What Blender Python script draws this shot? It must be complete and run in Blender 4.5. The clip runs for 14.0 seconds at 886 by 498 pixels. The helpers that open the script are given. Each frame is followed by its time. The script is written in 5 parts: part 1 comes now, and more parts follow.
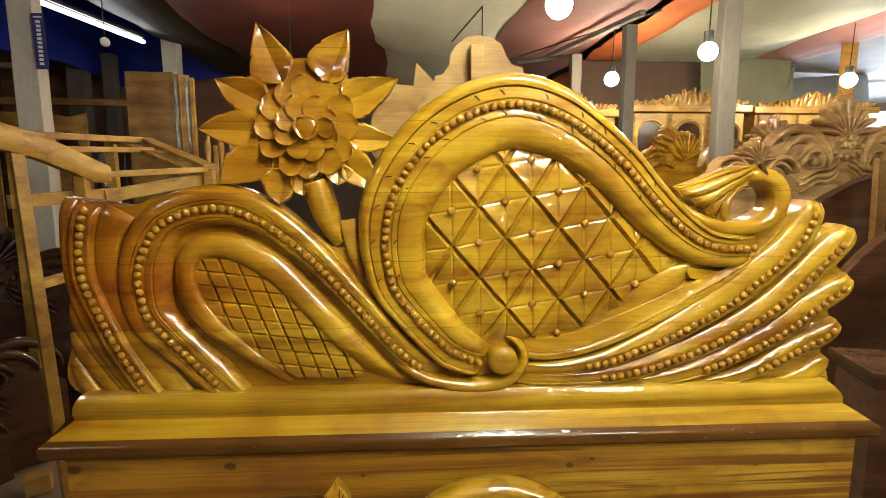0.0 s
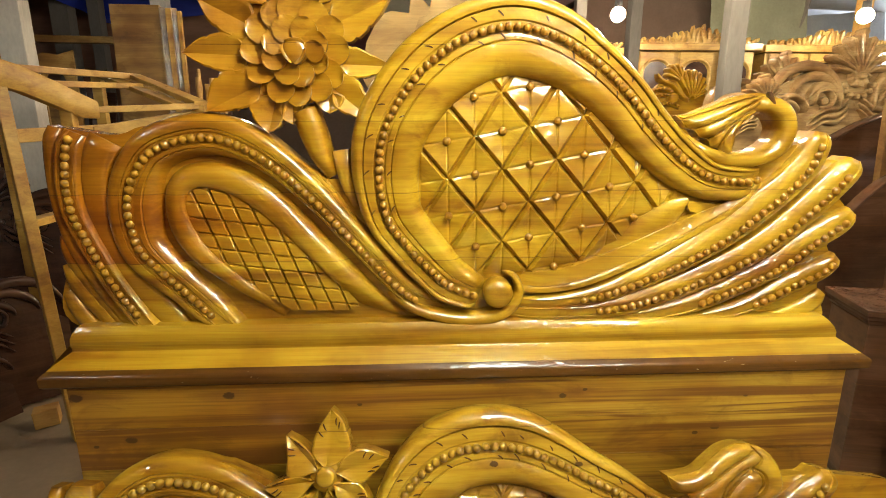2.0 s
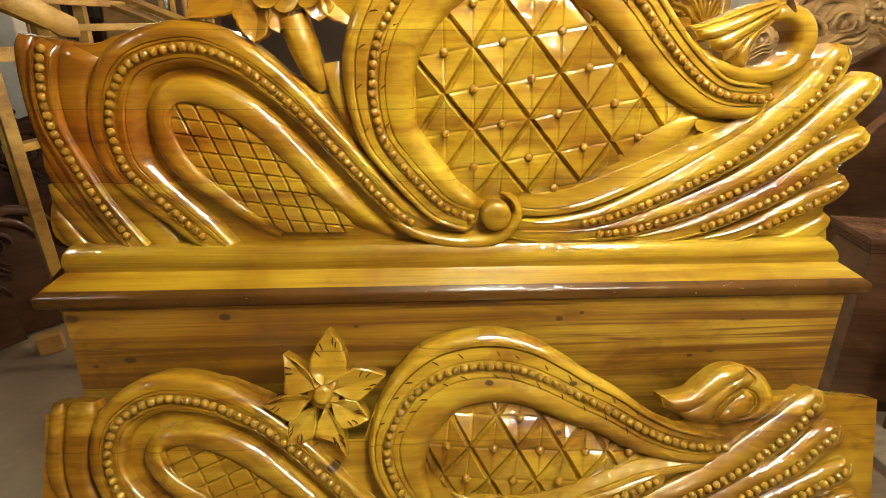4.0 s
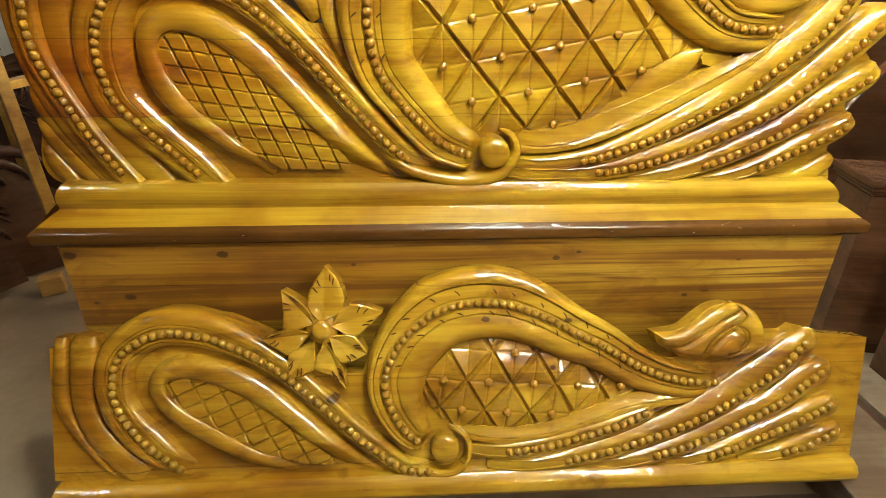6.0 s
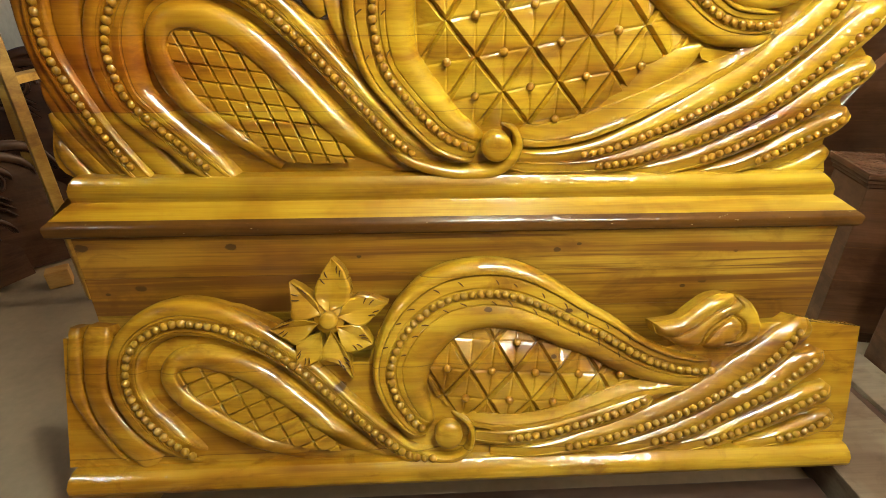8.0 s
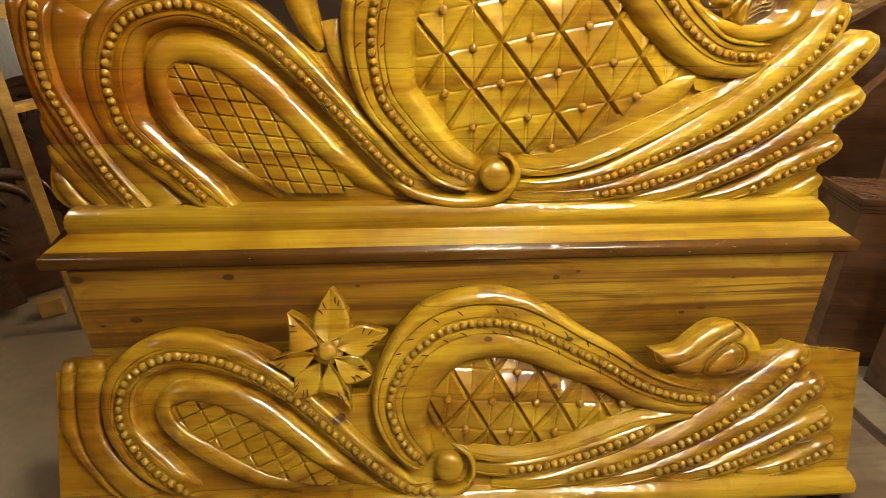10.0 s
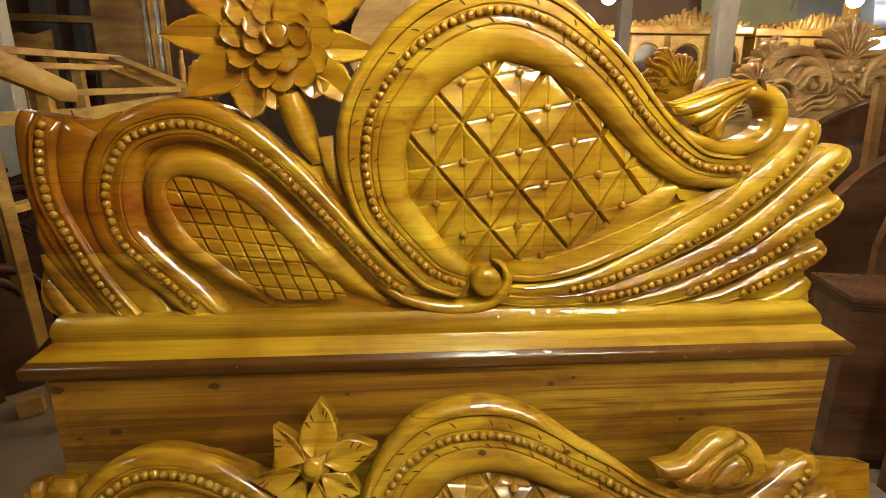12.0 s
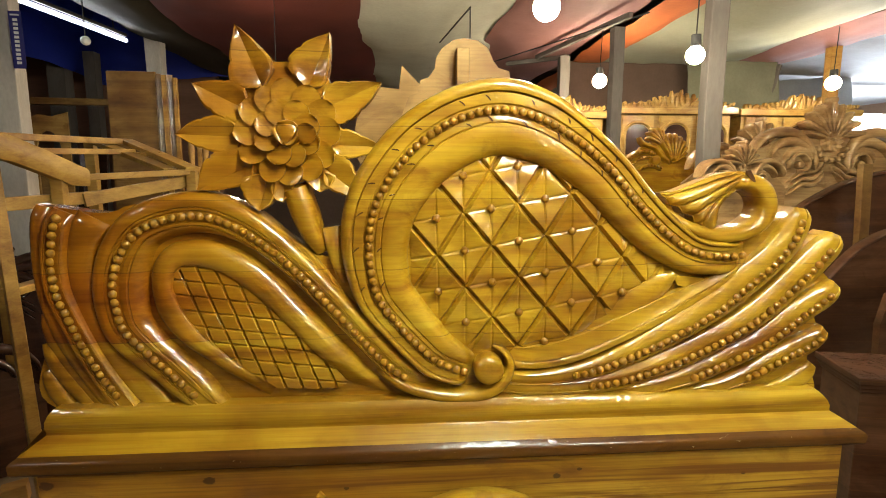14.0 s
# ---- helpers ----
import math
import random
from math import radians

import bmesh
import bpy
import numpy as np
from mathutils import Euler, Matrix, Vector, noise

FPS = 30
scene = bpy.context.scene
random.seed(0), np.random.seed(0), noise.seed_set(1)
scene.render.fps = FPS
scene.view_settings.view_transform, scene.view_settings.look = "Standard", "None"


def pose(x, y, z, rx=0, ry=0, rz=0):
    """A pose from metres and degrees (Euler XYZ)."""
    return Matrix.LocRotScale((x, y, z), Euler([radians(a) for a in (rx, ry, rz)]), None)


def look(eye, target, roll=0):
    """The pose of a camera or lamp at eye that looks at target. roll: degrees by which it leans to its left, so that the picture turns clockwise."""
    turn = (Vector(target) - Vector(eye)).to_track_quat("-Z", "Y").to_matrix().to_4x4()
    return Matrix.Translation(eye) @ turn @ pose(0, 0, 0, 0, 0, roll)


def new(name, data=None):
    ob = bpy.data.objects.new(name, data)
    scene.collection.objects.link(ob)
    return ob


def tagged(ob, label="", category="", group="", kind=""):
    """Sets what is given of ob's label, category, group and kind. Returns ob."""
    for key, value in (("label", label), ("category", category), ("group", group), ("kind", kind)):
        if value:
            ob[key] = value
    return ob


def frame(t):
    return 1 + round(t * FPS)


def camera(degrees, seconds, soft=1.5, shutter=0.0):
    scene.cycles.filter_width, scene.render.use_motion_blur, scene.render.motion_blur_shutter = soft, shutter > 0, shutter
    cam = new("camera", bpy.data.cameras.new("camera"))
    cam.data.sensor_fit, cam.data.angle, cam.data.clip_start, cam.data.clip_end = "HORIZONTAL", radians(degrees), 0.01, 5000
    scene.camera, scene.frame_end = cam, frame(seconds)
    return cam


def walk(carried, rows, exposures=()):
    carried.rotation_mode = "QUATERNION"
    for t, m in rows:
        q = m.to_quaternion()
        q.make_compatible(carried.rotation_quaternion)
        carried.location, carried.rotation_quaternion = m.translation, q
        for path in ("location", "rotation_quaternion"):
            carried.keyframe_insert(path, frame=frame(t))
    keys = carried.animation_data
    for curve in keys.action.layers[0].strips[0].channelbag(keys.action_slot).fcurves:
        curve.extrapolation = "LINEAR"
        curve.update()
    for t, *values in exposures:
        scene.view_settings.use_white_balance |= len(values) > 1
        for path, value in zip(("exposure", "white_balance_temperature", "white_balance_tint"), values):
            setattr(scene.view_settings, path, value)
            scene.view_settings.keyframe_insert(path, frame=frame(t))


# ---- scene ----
cam = camera(79.9, 14.0, soft=0.9)
PATH = [
    (0, (-0.135, -0.078, 1.301), (-0.03, 1.899, 1.019), -0.2),
    (0.5, (-0.133, -0.078, 1.29), (-0.03, 1.891, 0.957), -0.2),
    (1, (-0.13, -0.073, 1.281), (-0.027, 1.887, 0.899), -0.2),
    (1.5, (-0.129, -0.066, 1.272), (-0.025, 1.886, 0.848), -0.1),
    (2, (-0.123, -0.065, 1.261), (-0.021, 1.876, 0.787), -0.1),
    (2.5, (-0.12, -0.064, 1.245), (-0.02, 1.86, 0.71), 0.0),
    (3, (-0.12, -0.061, 1.232), (-0.021, 1.842, 0.623), 0.0),
    (3.2, (-0.116, -0.052, 1.226), (-0.02, 1.844, 0.599), 0.0),
    (5.5, (-0.11, -0.046, 1.195), (-0.014, 1.775, 0.374), 0.2),
    (6, (-0.107, -0.054, 1.183), (-0.013, 1.747, 0.318), 0.3),
    (6.5, (-0.105, -0.07, 1.177), (-0.011, 1.719, 0.289), 0.2),
    (7, (-0.109, -0.083, 1.182), (-0.015, 1.704, 0.289), 0.2),
    (9.5, (-0.126, -0.07, 1.207), (-0.024, 1.725, 0.332), 0.1),
    (10, (-0.128, -0.069, 1.209), (-0.011, 1.753, 0.393), 0.1),
    (10.5, (-0.123, -0.058, 1.218), (0.005, 1.779, 0.436), 0.2),
    (11, (-0.122, -0.048, 1.236), (0.011, 1.819, 0.533), 0.2),
    (11.5, (-0.117, -0.05, 1.255), (0.02, 1.853, 0.657), 0.2),
    (12, (-0.117, -0.047, 1.268), (0.022, 1.875, 0.735), 0.1),
    (12.5, (-0.117, -0.038, 1.279), (0.023, 1.899, 0.802), 0.1),
    (13, (-0.12, -0.04, 1.294), (0.025, 1.913, 0.889), -0.1),
    (13.5, (-0.122, -0.047, 1.311), (0.024, 1.92, 0.978), -0.1),
    (14, (-0.123, -0.052, 1.317), (0.022, 1.923, 1.033), -0.1),
]
walk(cam, [(t, look(eye, target, roll)) for t, eye, target, roll in PATH],
     exposures=[(0.0, 0.38, 6500, 10), (1.0, 0.57, 6500, 10), (2.0, 0.70, 6500, 10), (3.0, 0.72, 6500, 10), (5.5, 0.76, 6450, 8), (7.0, 0.86, 6350, 6), (9.5, 0.64, 6600, 10), (10.5, 0.48, 7150, 12), (11.5, 0.33, 7150, 12), (12.0, 0.31, 6950, 11), (12.8, 0.19, 6700, 11), (13.4, 0.25, 6500, 11), (14.0, 0.29, 6500, 11)])

# ---- world and lamps ----
world = bpy.data.worlds.new("shed_daylight")
scene.world = world
world.use_nodes = True
wn = world.node_tree.nodes
sky = wn.new("ShaderNodeTexSky")
sky.sky_type, sky.sun_disc = "NISHITA", False
sky.sun_elevation, sky.sun_rotation = radians(40), radians(90)
wn["Background"].inputs["Strength"].default_value = 0.06
world.node_tree.links.new(sky.outputs[0], wn["Background"].inputs["Color"])
BULB_POWER = 250.0


# ---- materials ----
def mat(name):
    m = bpy.data.materials.new(name)
    m.use_nodes = True
    return m, m.node_tree.nodes, m.node_tree.links, m.node_tree.nodes["Principled BSDF"]


def coords(n, l, scale, kind="Object"):
    tc, mp = n.new("ShaderNodeTexCoord"), n.new("ShaderNodeMapping")
    mp.inputs["Scale"].default_value = scale
    l.new(tc.outputs[kind], mp.inputs["Vector"])
    return mp.outputs[0]


def noise_of(n, l, vec, scale, detail=4, rough=0.55, dist=0.0):
    t = n.new("ShaderNodeTexNoise")
    t.inputs["Scale"].default_value, t.inputs["Detail"].default_value = scale, detail
    t.inputs["Roughness"].default_value, t.inputs["Distortion"].default_value = rough, dist
    l.new(vec, t.inputs["Vector"])
    return t.outputs["Fac"]


def ramp(n, l, fac, stops):
    r = n.new("ShaderNodeValToRGB")
    while len(r.color_ramp.elements) < len(stops):
        r.color_ramp.elements.new(0.5)
    for e, (p, c) in zip(r.color_ramp.elements, stops):
        e.position, e.color = p, (*c, 1) if len(c) == 3 else c
    l.new(fac, r.inputs["Fac"])
    return r.outputs["Color"]


def mix(n, l, fac, a, b, how="MIX"):
    m = n.new("ShaderNodeMix")
    m.data_type, m.blend_type = "RGBA", how
    for sock, v in ((m.inputs["Factor"], fac), (m.inputs["A"], a), (m.inputs["B"], b)):
        if isinstance(v, (int, float)):
            sock.default_value = v
        elif isinstance(v, tuple):
            sock.default_value = (*v, 1)
        else:
            l.new(v, sock)
    return m.outputs["Result"]


def bump(n, l, b, fac, strength, distance, chain=None):
    u = n.new("ShaderNodeBump")
    u.inputs["Strength"].default_value, u.inputs["Distance"].default_value = strength, distance
    l.new(fac, u.inputs["Height"])
    if chain is not None:
        l.new(chain, u.inputs["Normal"])
    l.new(u.outputs[0], b.inputs["Normal"])
    return u.outputs[0]


def wood(name, light, mid, dark, grain=(1.3, 9, 16), coat=0.85, rough=0.5, coat_rough=0.035, knots=(), streaks=0.0, fibre=0.32, stains=0.45, worn=0.0, plank=0.0, joint=0.0, random_tone=0.0, left_tone=()):
    """Wood with its grain along the object's x: streaks, fibres, broad stain, and a varnish coat."""
    m, n, l, b = mat(name)
    v = coords(n, l, grain)
    broad = noise_of(n, l, v, 1.0, 5, 0.6, 0.6)
    col = ramp(n, l, broad, [(0.28, dark), (0.5, mid), (0.72, light)])
    fib = noise_of(n, l, coords(n, l, (grain[0] * 3, grain[1] * 9, grain[2] * 11)), 1.0, 3, 0.6)
    col = mix(n, l, fibre, col, ramp(n, l, fib, [(0.32, (0.5, 0.42, 0.34)), (0.58, (1, 1, 1))]), "MULTIPLY")
    stain = noise_of(n, l, coords(n, l, (2.6, 2.6, 3.6)), 1.0, 4, 0.55)
    col = mix(n, l, 0.75, col, ramp(n, l, stain, [(0.36, (0.52, 0.345, 0.2)), (0.56, (1, 1, 1))]), "MULTIPLY")
    blot = noise_of(n, l, coords(n, l, (5.5, 7, 11)), 1.0, 5, 0.65, 0.8)
    col = mix(n, l, stains, col, ramp(n, l, blot, [(0.36, (0.42, 0.28, 0.18)), (0.47, (1, 1, 1))]), "MULTIPLY")
    if worn:
        chip = noise_of(n, l, coords(n, l, (38, 60, 110)), 1.0, 3, 0.65)
        col = mix(n, l, ramp(n, l, chip, [(0.68, (0, 0, 0)), (0.74, (worn,) * 3)]), col, (0.55, 0.42, 0.22))
    if plank:
        sep, fl, wnz = n.new("ShaderNodeSeparateXYZ"), n.new("ShaderNodeMath"), n.new("ShaderNodeTexWhiteNoise")
        tc = n.new("ShaderNodeTexCoord")
        l.new(tc.outputs["Object"], sep.inputs[0])
        mul = n.new("ShaderNodeMath")
        mul.operation, mul.inputs[1].default_value = "MULTIPLY", 1.0 / plank
        sub = n.new("ShaderNodeMath")
        sub.operation, sub.inputs[1].default_value = "SUBTRACT", joint
        l.new(sep.outputs["Z"], sub.inputs[0])
        l.new(sub.outputs[0], mul.inputs[0])
        fl.operation = "FLOOR"
        l.new(mul.outputs[0], fl.inputs[0])
        wnz.noise_dimensions = "1D"
        l.new(fl.outputs[0], wnz.inputs["W"])
        col = mix(n, l, 0.7, col, ramp(n, l, wnz.outputs["Value"], [(0.0, (0.76, 0.7, 0.62)), (1.0, (1, 1, 1))]), "MULTIPLY")
        fr = n.new("ShaderNodeMath")
        fr.operation = "FRACT"
        l.new(mul.outputs[0], fr.inputs[0])
        col = mix(n, l, ramp(n, l, fr.outputs[0], [(0.0, (0.85, 0.85, 0.85)), (0.016, (0, 0, 0))]), col, (0.10, 0.04, 0.006))
    # Between two heights the wood turns redder and darker towards the left.
    for z0, z1, x0, x1, share in left_tone:
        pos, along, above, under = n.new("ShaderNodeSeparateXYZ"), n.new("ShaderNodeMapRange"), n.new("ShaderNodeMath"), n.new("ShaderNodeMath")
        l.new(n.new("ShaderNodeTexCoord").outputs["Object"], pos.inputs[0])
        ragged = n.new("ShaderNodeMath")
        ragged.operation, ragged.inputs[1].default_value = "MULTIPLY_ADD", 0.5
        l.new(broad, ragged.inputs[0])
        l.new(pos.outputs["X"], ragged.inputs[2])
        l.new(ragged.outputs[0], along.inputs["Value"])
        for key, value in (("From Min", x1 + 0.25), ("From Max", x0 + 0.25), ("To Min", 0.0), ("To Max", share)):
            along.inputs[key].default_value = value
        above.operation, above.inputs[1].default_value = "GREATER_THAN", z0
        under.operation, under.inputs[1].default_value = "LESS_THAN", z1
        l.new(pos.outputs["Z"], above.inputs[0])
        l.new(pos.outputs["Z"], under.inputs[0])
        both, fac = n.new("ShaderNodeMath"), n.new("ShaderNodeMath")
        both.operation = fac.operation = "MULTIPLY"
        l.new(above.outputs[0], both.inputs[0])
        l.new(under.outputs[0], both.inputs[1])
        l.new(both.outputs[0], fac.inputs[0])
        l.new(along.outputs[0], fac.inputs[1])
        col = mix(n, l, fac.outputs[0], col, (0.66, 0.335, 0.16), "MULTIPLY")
    if random_tone:
        info = n.new("ShaderNodeObjectInfo")
        col = mix(n, l, random_tone, col, ramp(n, l, info.outputs["Random"], [(0.0, (0.55, 0.5, 0.45)), (1.0, (1, 1, 1))]), "MULTIPLY")
    if knots:
        sp, ragged = n.new("ShaderNodeSeparateXYZ"), noise_of(n, l, coords(n, l, (75, 75, 110)), 1.0, 4, 0.7, 1.5)
        l.new(n.new("ShaderNodeTexCoord").outputs["Object"], sp.inputs[0])
        eye = halo = None
        for x0, z0, size in knots:
            near = []
            for axis, centre, half in (("X", x0, 0.013 * size), ("Z", z0, 0.0085 * size)):
                shift, square = n.new("ShaderNodeMath"), n.new("ShaderNodeMath")
                shift.operation, shift.inputs[1].default_value = "SUBTRACT", centre
                square.operation = "MULTIPLY"
                over = n.new("ShaderNodeMath")
                over.operation, over.inputs[1].default_value = "MULTIPLY", 1 / half
                l.new(sp.outputs[axis], shift.inputs[0])
                l.new(shift.outputs[0], over.inputs[0])
                l.new(over.outputs[0], square.inputs[0])
                l.new(over.outputs[0], square.inputs[1])
                near.append(square.outputs[0])
            total, wide, flat = n.new("ShaderNodeMath"), n.new("ShaderNodeMath"), n.new("ShaderNodeMath")
            l.new(near[0], total.inputs[0])
            l.new(near[1], total.inputs[1])
            flat.operation, flat.inputs[1].default_value = "MULTIPLY", 0.035
            l.new(near[0], flat.inputs[0])
            wide.operation, wide.inputs[1].default_value = "MULTIPLY_ADD", 0.6
            l.new(near[1], wide.inputs[0])
            l.new(flat.outputs[0], wide.inputs[2])
            for k, field in enumerate((total.outputs[0], wide.outputs[0])):
                least, before = n.new("ShaderNodeMath"), (eye, halo)[k]
                least.operation, least.inputs[1].default_value = "MINIMUM", 99.0
                l.new(field, least.inputs[0])
                if before is not None:
                    l.new(before, least.inputs[1])
                if k:
                    halo = least.outputs[0]
                else:
                    eye = least.outputs[0]
        for field, stops, tone in ((halo, [(0.10, (0.55, 0.55, 0.55)), (0.75, (0, 0, 0))], (0.17, 0.068, 0.008)), (eye, [(0.22, (0.9, 0.9, 0.9)), (0.42, (0, 0, 0))], (0.045, 0.013, 0.002))):
            frayed = n.new("ShaderNodeMath")
            frayed.operation = "MULTIPLY"
            l.new(field, frayed.inputs[0])
            l.new(ragged, frayed.inputs[1])
            col = mix(n, l, ramp(n, l, frayed.outputs[0], stops), col, tone)
    if streaks:
        streak = noise_of(n, l, coords(n, l, (0.9, 5, 34)), 1.0, 3, 0.6, 0.5)
        col = mix(n, l, ramp(n, l, streak, [(0.54, (0, 0, 0)), (0.60, (streaks,) * 3)]), col, (0.13, 0.042, 0.004))
    l.new(col, b.inputs["Base Color"])
    b.inputs["Roughness"].default_value = rough
    b.inputs["Coat Weight"].default_value, b.inputs["Coat Roughness"].default_value = coat, coat_rough
    b.inputs["Coat IOR"].default_value = 1.66
    b.inputs["Specular IOR Level"].default_value = 0.5 if coat < 0.5 else 0.15
    bump(n, l, b, fib, 0.12, 0.002)
    lump = noise_of(n, l, coords(n, l, (36, 36, 44)), 1.0, 3.0, 0.5)
    wave = noise_of(n, l, coords(n, l, (9, 9, 11)), 1.0, 1, 0.4)
    film, film2 = n.new("ShaderNodeBump"), n.new("ShaderNodeBump")
    film.inputs["Strength"].default_value, film.inputs["Distance"].default_value = 0.48, 0.0042
    film2.inputs["Strength"].default_value, film2.inputs["Distance"].default_value = 0.32, 0.009
    l.new(lump, film.inputs["Height"])
    l.new(wave, film2.inputs["Height"])
    l.new(film.outputs[0], film2.inputs["Normal"])
    l.new(film2.outputs[0], b.inputs["Coat Normal"])
    return m


def plain(name, color, rough=0.6, vary=0.3, scale=6.0, metal=0.0, bumps=0.2, stretch=(1, 1, 1), dirt=(0.5, 0.45, 0.4)):
    m, n, l, b = mat(name)
    v = coords(n, l, tuple(scale * s for s in stretch))
    big, fine = noise_of(n, l, v, 1.0, 5, 0.6), noise_of(n, l, v, 14.0, 4, 0.6)
    col = mix(n, l, vary, color, ramp(n, l, big, [(0.3, dirt), (0.7, (1, 1, 1))]), "MULTIPLY")
    col = mix(n, l, vary * 0.6, col, ramp(n, l, fine, [(0.3, (0.6, 0.6, 0.6)), (0.7, (1, 1, 1))]), "MULTIPLY")
    l.new(col, b.inputs["Base Color"])
    b.inputs["Roughness"].default_value, b.inputs["Metallic"].default_value = rough, metal
    bump(n, l, b, fine, bumps, 0.003)
    return m


def glow(name, color, strength):
    m, n, l, b = mat(name)
    b.inputs["Base Color"].default_value = (0.8, 0.8, 0.8, 1)
    b.inputs["Emission Color"].default_value = (*color, 1)
    b.inputs["Emission Strength"].default_value = strength
    return m


GOLD = wood("golden_varnished_wood", (0.61, 0.41, 0.026), (0.48, 0.275, 0.010), (0.25, 0.09, 0.003), plank=0.16, joint=0.938, left_tone=((0.0, 0.938, -0.9, -0.1, 0.30), (0.938, 1.098, -0.75, -0.15, 0.95), (1.098, 1.262, -0.8, -0.1, 0.75), (1.262, 1.7, -0.45, -0.05, 0.55)))
GOLD_FOOT = wood("honey_varnished_wood", (0.58, 0.39, 0.034), (0.45, 0.26, 0.013), (0.21, 0.08, 0.004), plank=0.21, stains=0.6, knots=((0.043, 0.552, 0.9), (-0.307, 0.373, 1.3), (0.233, 0.545, 0.8), (0.20, 0.432, 0.7), (-0.41, 0.47, 0.5)), left_tone=((0.0, 0.40, -0.95, -0.1, 0.55), (0.40, 0.7, -0.6, 0.0, 0.3)))
GOLD_LEDGE = wood("golden_ledge_wood", (0.53, 0.345, 0.025), (0.42, 0.235, 0.010), (0.23, 0.085, 0.003), grain=(0.9, 9, 26), stains=0.2, streaks=0.3, left_tone=((0.0, 0.735, -0.95, -0.5, 0.3),))
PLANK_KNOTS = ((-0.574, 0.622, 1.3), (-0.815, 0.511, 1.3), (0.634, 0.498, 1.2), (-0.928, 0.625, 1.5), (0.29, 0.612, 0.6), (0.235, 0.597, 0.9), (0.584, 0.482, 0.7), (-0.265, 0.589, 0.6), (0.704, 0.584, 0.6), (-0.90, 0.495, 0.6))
GOLD_PLANK = wood("golden_plank_wood", (0.53, 0.34, 0.040), (0.41, 0.225, 0.015), (0.19, 0.072, 0.005), coat=0.12, coat_rough=0.3, grain=(0.7, 9, 22), knots=PLANK_KNOTS, streaks=0.85, fibre=0.5, left_tone=((0.4301, 0.5401, -0.3, 0.3, 0.45), (0.5401, 0.66, -0.2, 0.4, 0.4)), random_tone=0.25)
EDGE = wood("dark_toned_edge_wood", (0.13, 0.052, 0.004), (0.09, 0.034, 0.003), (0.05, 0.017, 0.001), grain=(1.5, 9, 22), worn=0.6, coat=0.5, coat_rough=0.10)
BEAD = wood("bead_wood", (0.47, 0.25, 0.014), (0.37, 0.175, 0.009), (0.22, 0.085, 0.005), grain=(3, 9, 16), coat=0.8, coat_rough=0.12)
BEAD_FOOT = wood("honey_bead_wood", (0.43, 0.26, 0.026), (0.35, 0.19, 0.014), (0.21, 0.095, 0.005), grain=(3, 9, 16), coat=0.8, coat_rough=0.12)
PALE = wood("raw_pale_wood", (0.49, 0.30, 0.085), (0.42, 0.24, 0.06), (0.30, 0.16, 0.036), coat=0.0, rough=0.6)
FRAME = wood("unfinished_frame_wood", (0.56, 0.345, 0.075), (0.46, 0.265, 0.047), (0.31, 0.155, 0.024), coat=0.1, rough=0.5, random_tone=0.4)
BROWN = wood("brown_varnished_wood", (0.125, 0.058, 0.029), (0.088, 0.039, 0.019), (0.05, 0.021, 0.010), plank=0.13)
# Brown varnish lightened: hazy daylight glare is put into its colour.
HAZED_BROWN = wood("hazed_brown_wood", (0.56, 0.385, 0.18), (0.43, 0.275, 0.115), (0.2, 0.115, 0.045))
GREYWOOD = wood("dusty_sawn_timber", (0.19, 0.15, 0.10), (0.15, 0.115, 0.08), (0.10, 0.075, 0.05), coat=0.0, rough=0.7)
DARK = wood("dark_varnished_wood", (0.075, 0.032, 0.015), (0.05, 0.02, 0.01), (0.022, 0.009, 0.005), coat=1.0, coat_rough=0.07)
FLOOR_SHADE = wood("floor_shade", (0.07, 0.032, 0.016), (0.045, 0.02, 0.01), (0.025, 0.01, 0.006), coat=0.15, rough=0.55, coat_rough=0.3)
WARDROBE = wood("golden_wardrobe_wood", (0.58, 0.41, 0.12), (0.48, 0.32, 0.08), (0.33, 0.20, 0.04), coat=0.4, rough=0.5, coat_rough=0.1)
TEAK = wood("teak_board_wood", (0.36, 0.22, 0.06), (0.28, 0.16, 0.038), (0.17, 0.082, 0.022), coat=0.3, rough=0.45, random_tone=0.4)
POST = plain("weathered_concrete_post", (0.60, 0.56, 0.50), 0.85, 0.6, 5.0, stretch=(1, 1, 0.4))
POST_GREY = plain("grey_timber_post", (0.19, 0.175, 0.155), 0.85, 0.7, 5.0, stretch=(1, 1, 0.25))
POST_DARK = plain("grey_weathered_post", (0.13, 0.115, 0.10), 0.85, 0.6, 5.0, stretch=(1, 1, 0.4))
PARTITION = plain("reddish_brown_boards", (0.22, 0.11, 0.07), 0.7, 0.7, 2.0, stretch=(0.4, 1, 3))
FLOOR = plain("cement_floor", (0.265, 0.20, 0.128), 0.7, 0.55, 2.2)
WALL = plain("soot_brown_wall", (0.20, 0.125, 0.08), 0.9, 0.6, 1.5)
RED_CLOTH = plain("maroon_tarpaulin", (0.145, 0.030, 0.022), 0.75, 0.45, 3.0)
MAUVE_CLOTH = plain("faded_red_tarpaulin", (0.38, 0.19, 0.18), 0.75, 0.35, 3.0)
WHITE_CLOTH = plain("greenish_white_tarpaulin", (0.80, 0.82, 0.70), 0.75, 0.35, 3.0)
GREEN_CLOTH = plain("pale_green_tarpaulin", (0.42, 0.45, 0.35), 0.75, 0.3, 3.0)
ORANGE_CLOTH = plain("orange_tarpaulin", (0.70, 0.20, 0.06), 0.75, 0.35, 3.0)
OLIVE_CLOTH = plain("dark_olive_tarpaulin", (0.05, 0.042, 0.026), 0.75, 0.5, 3.0)
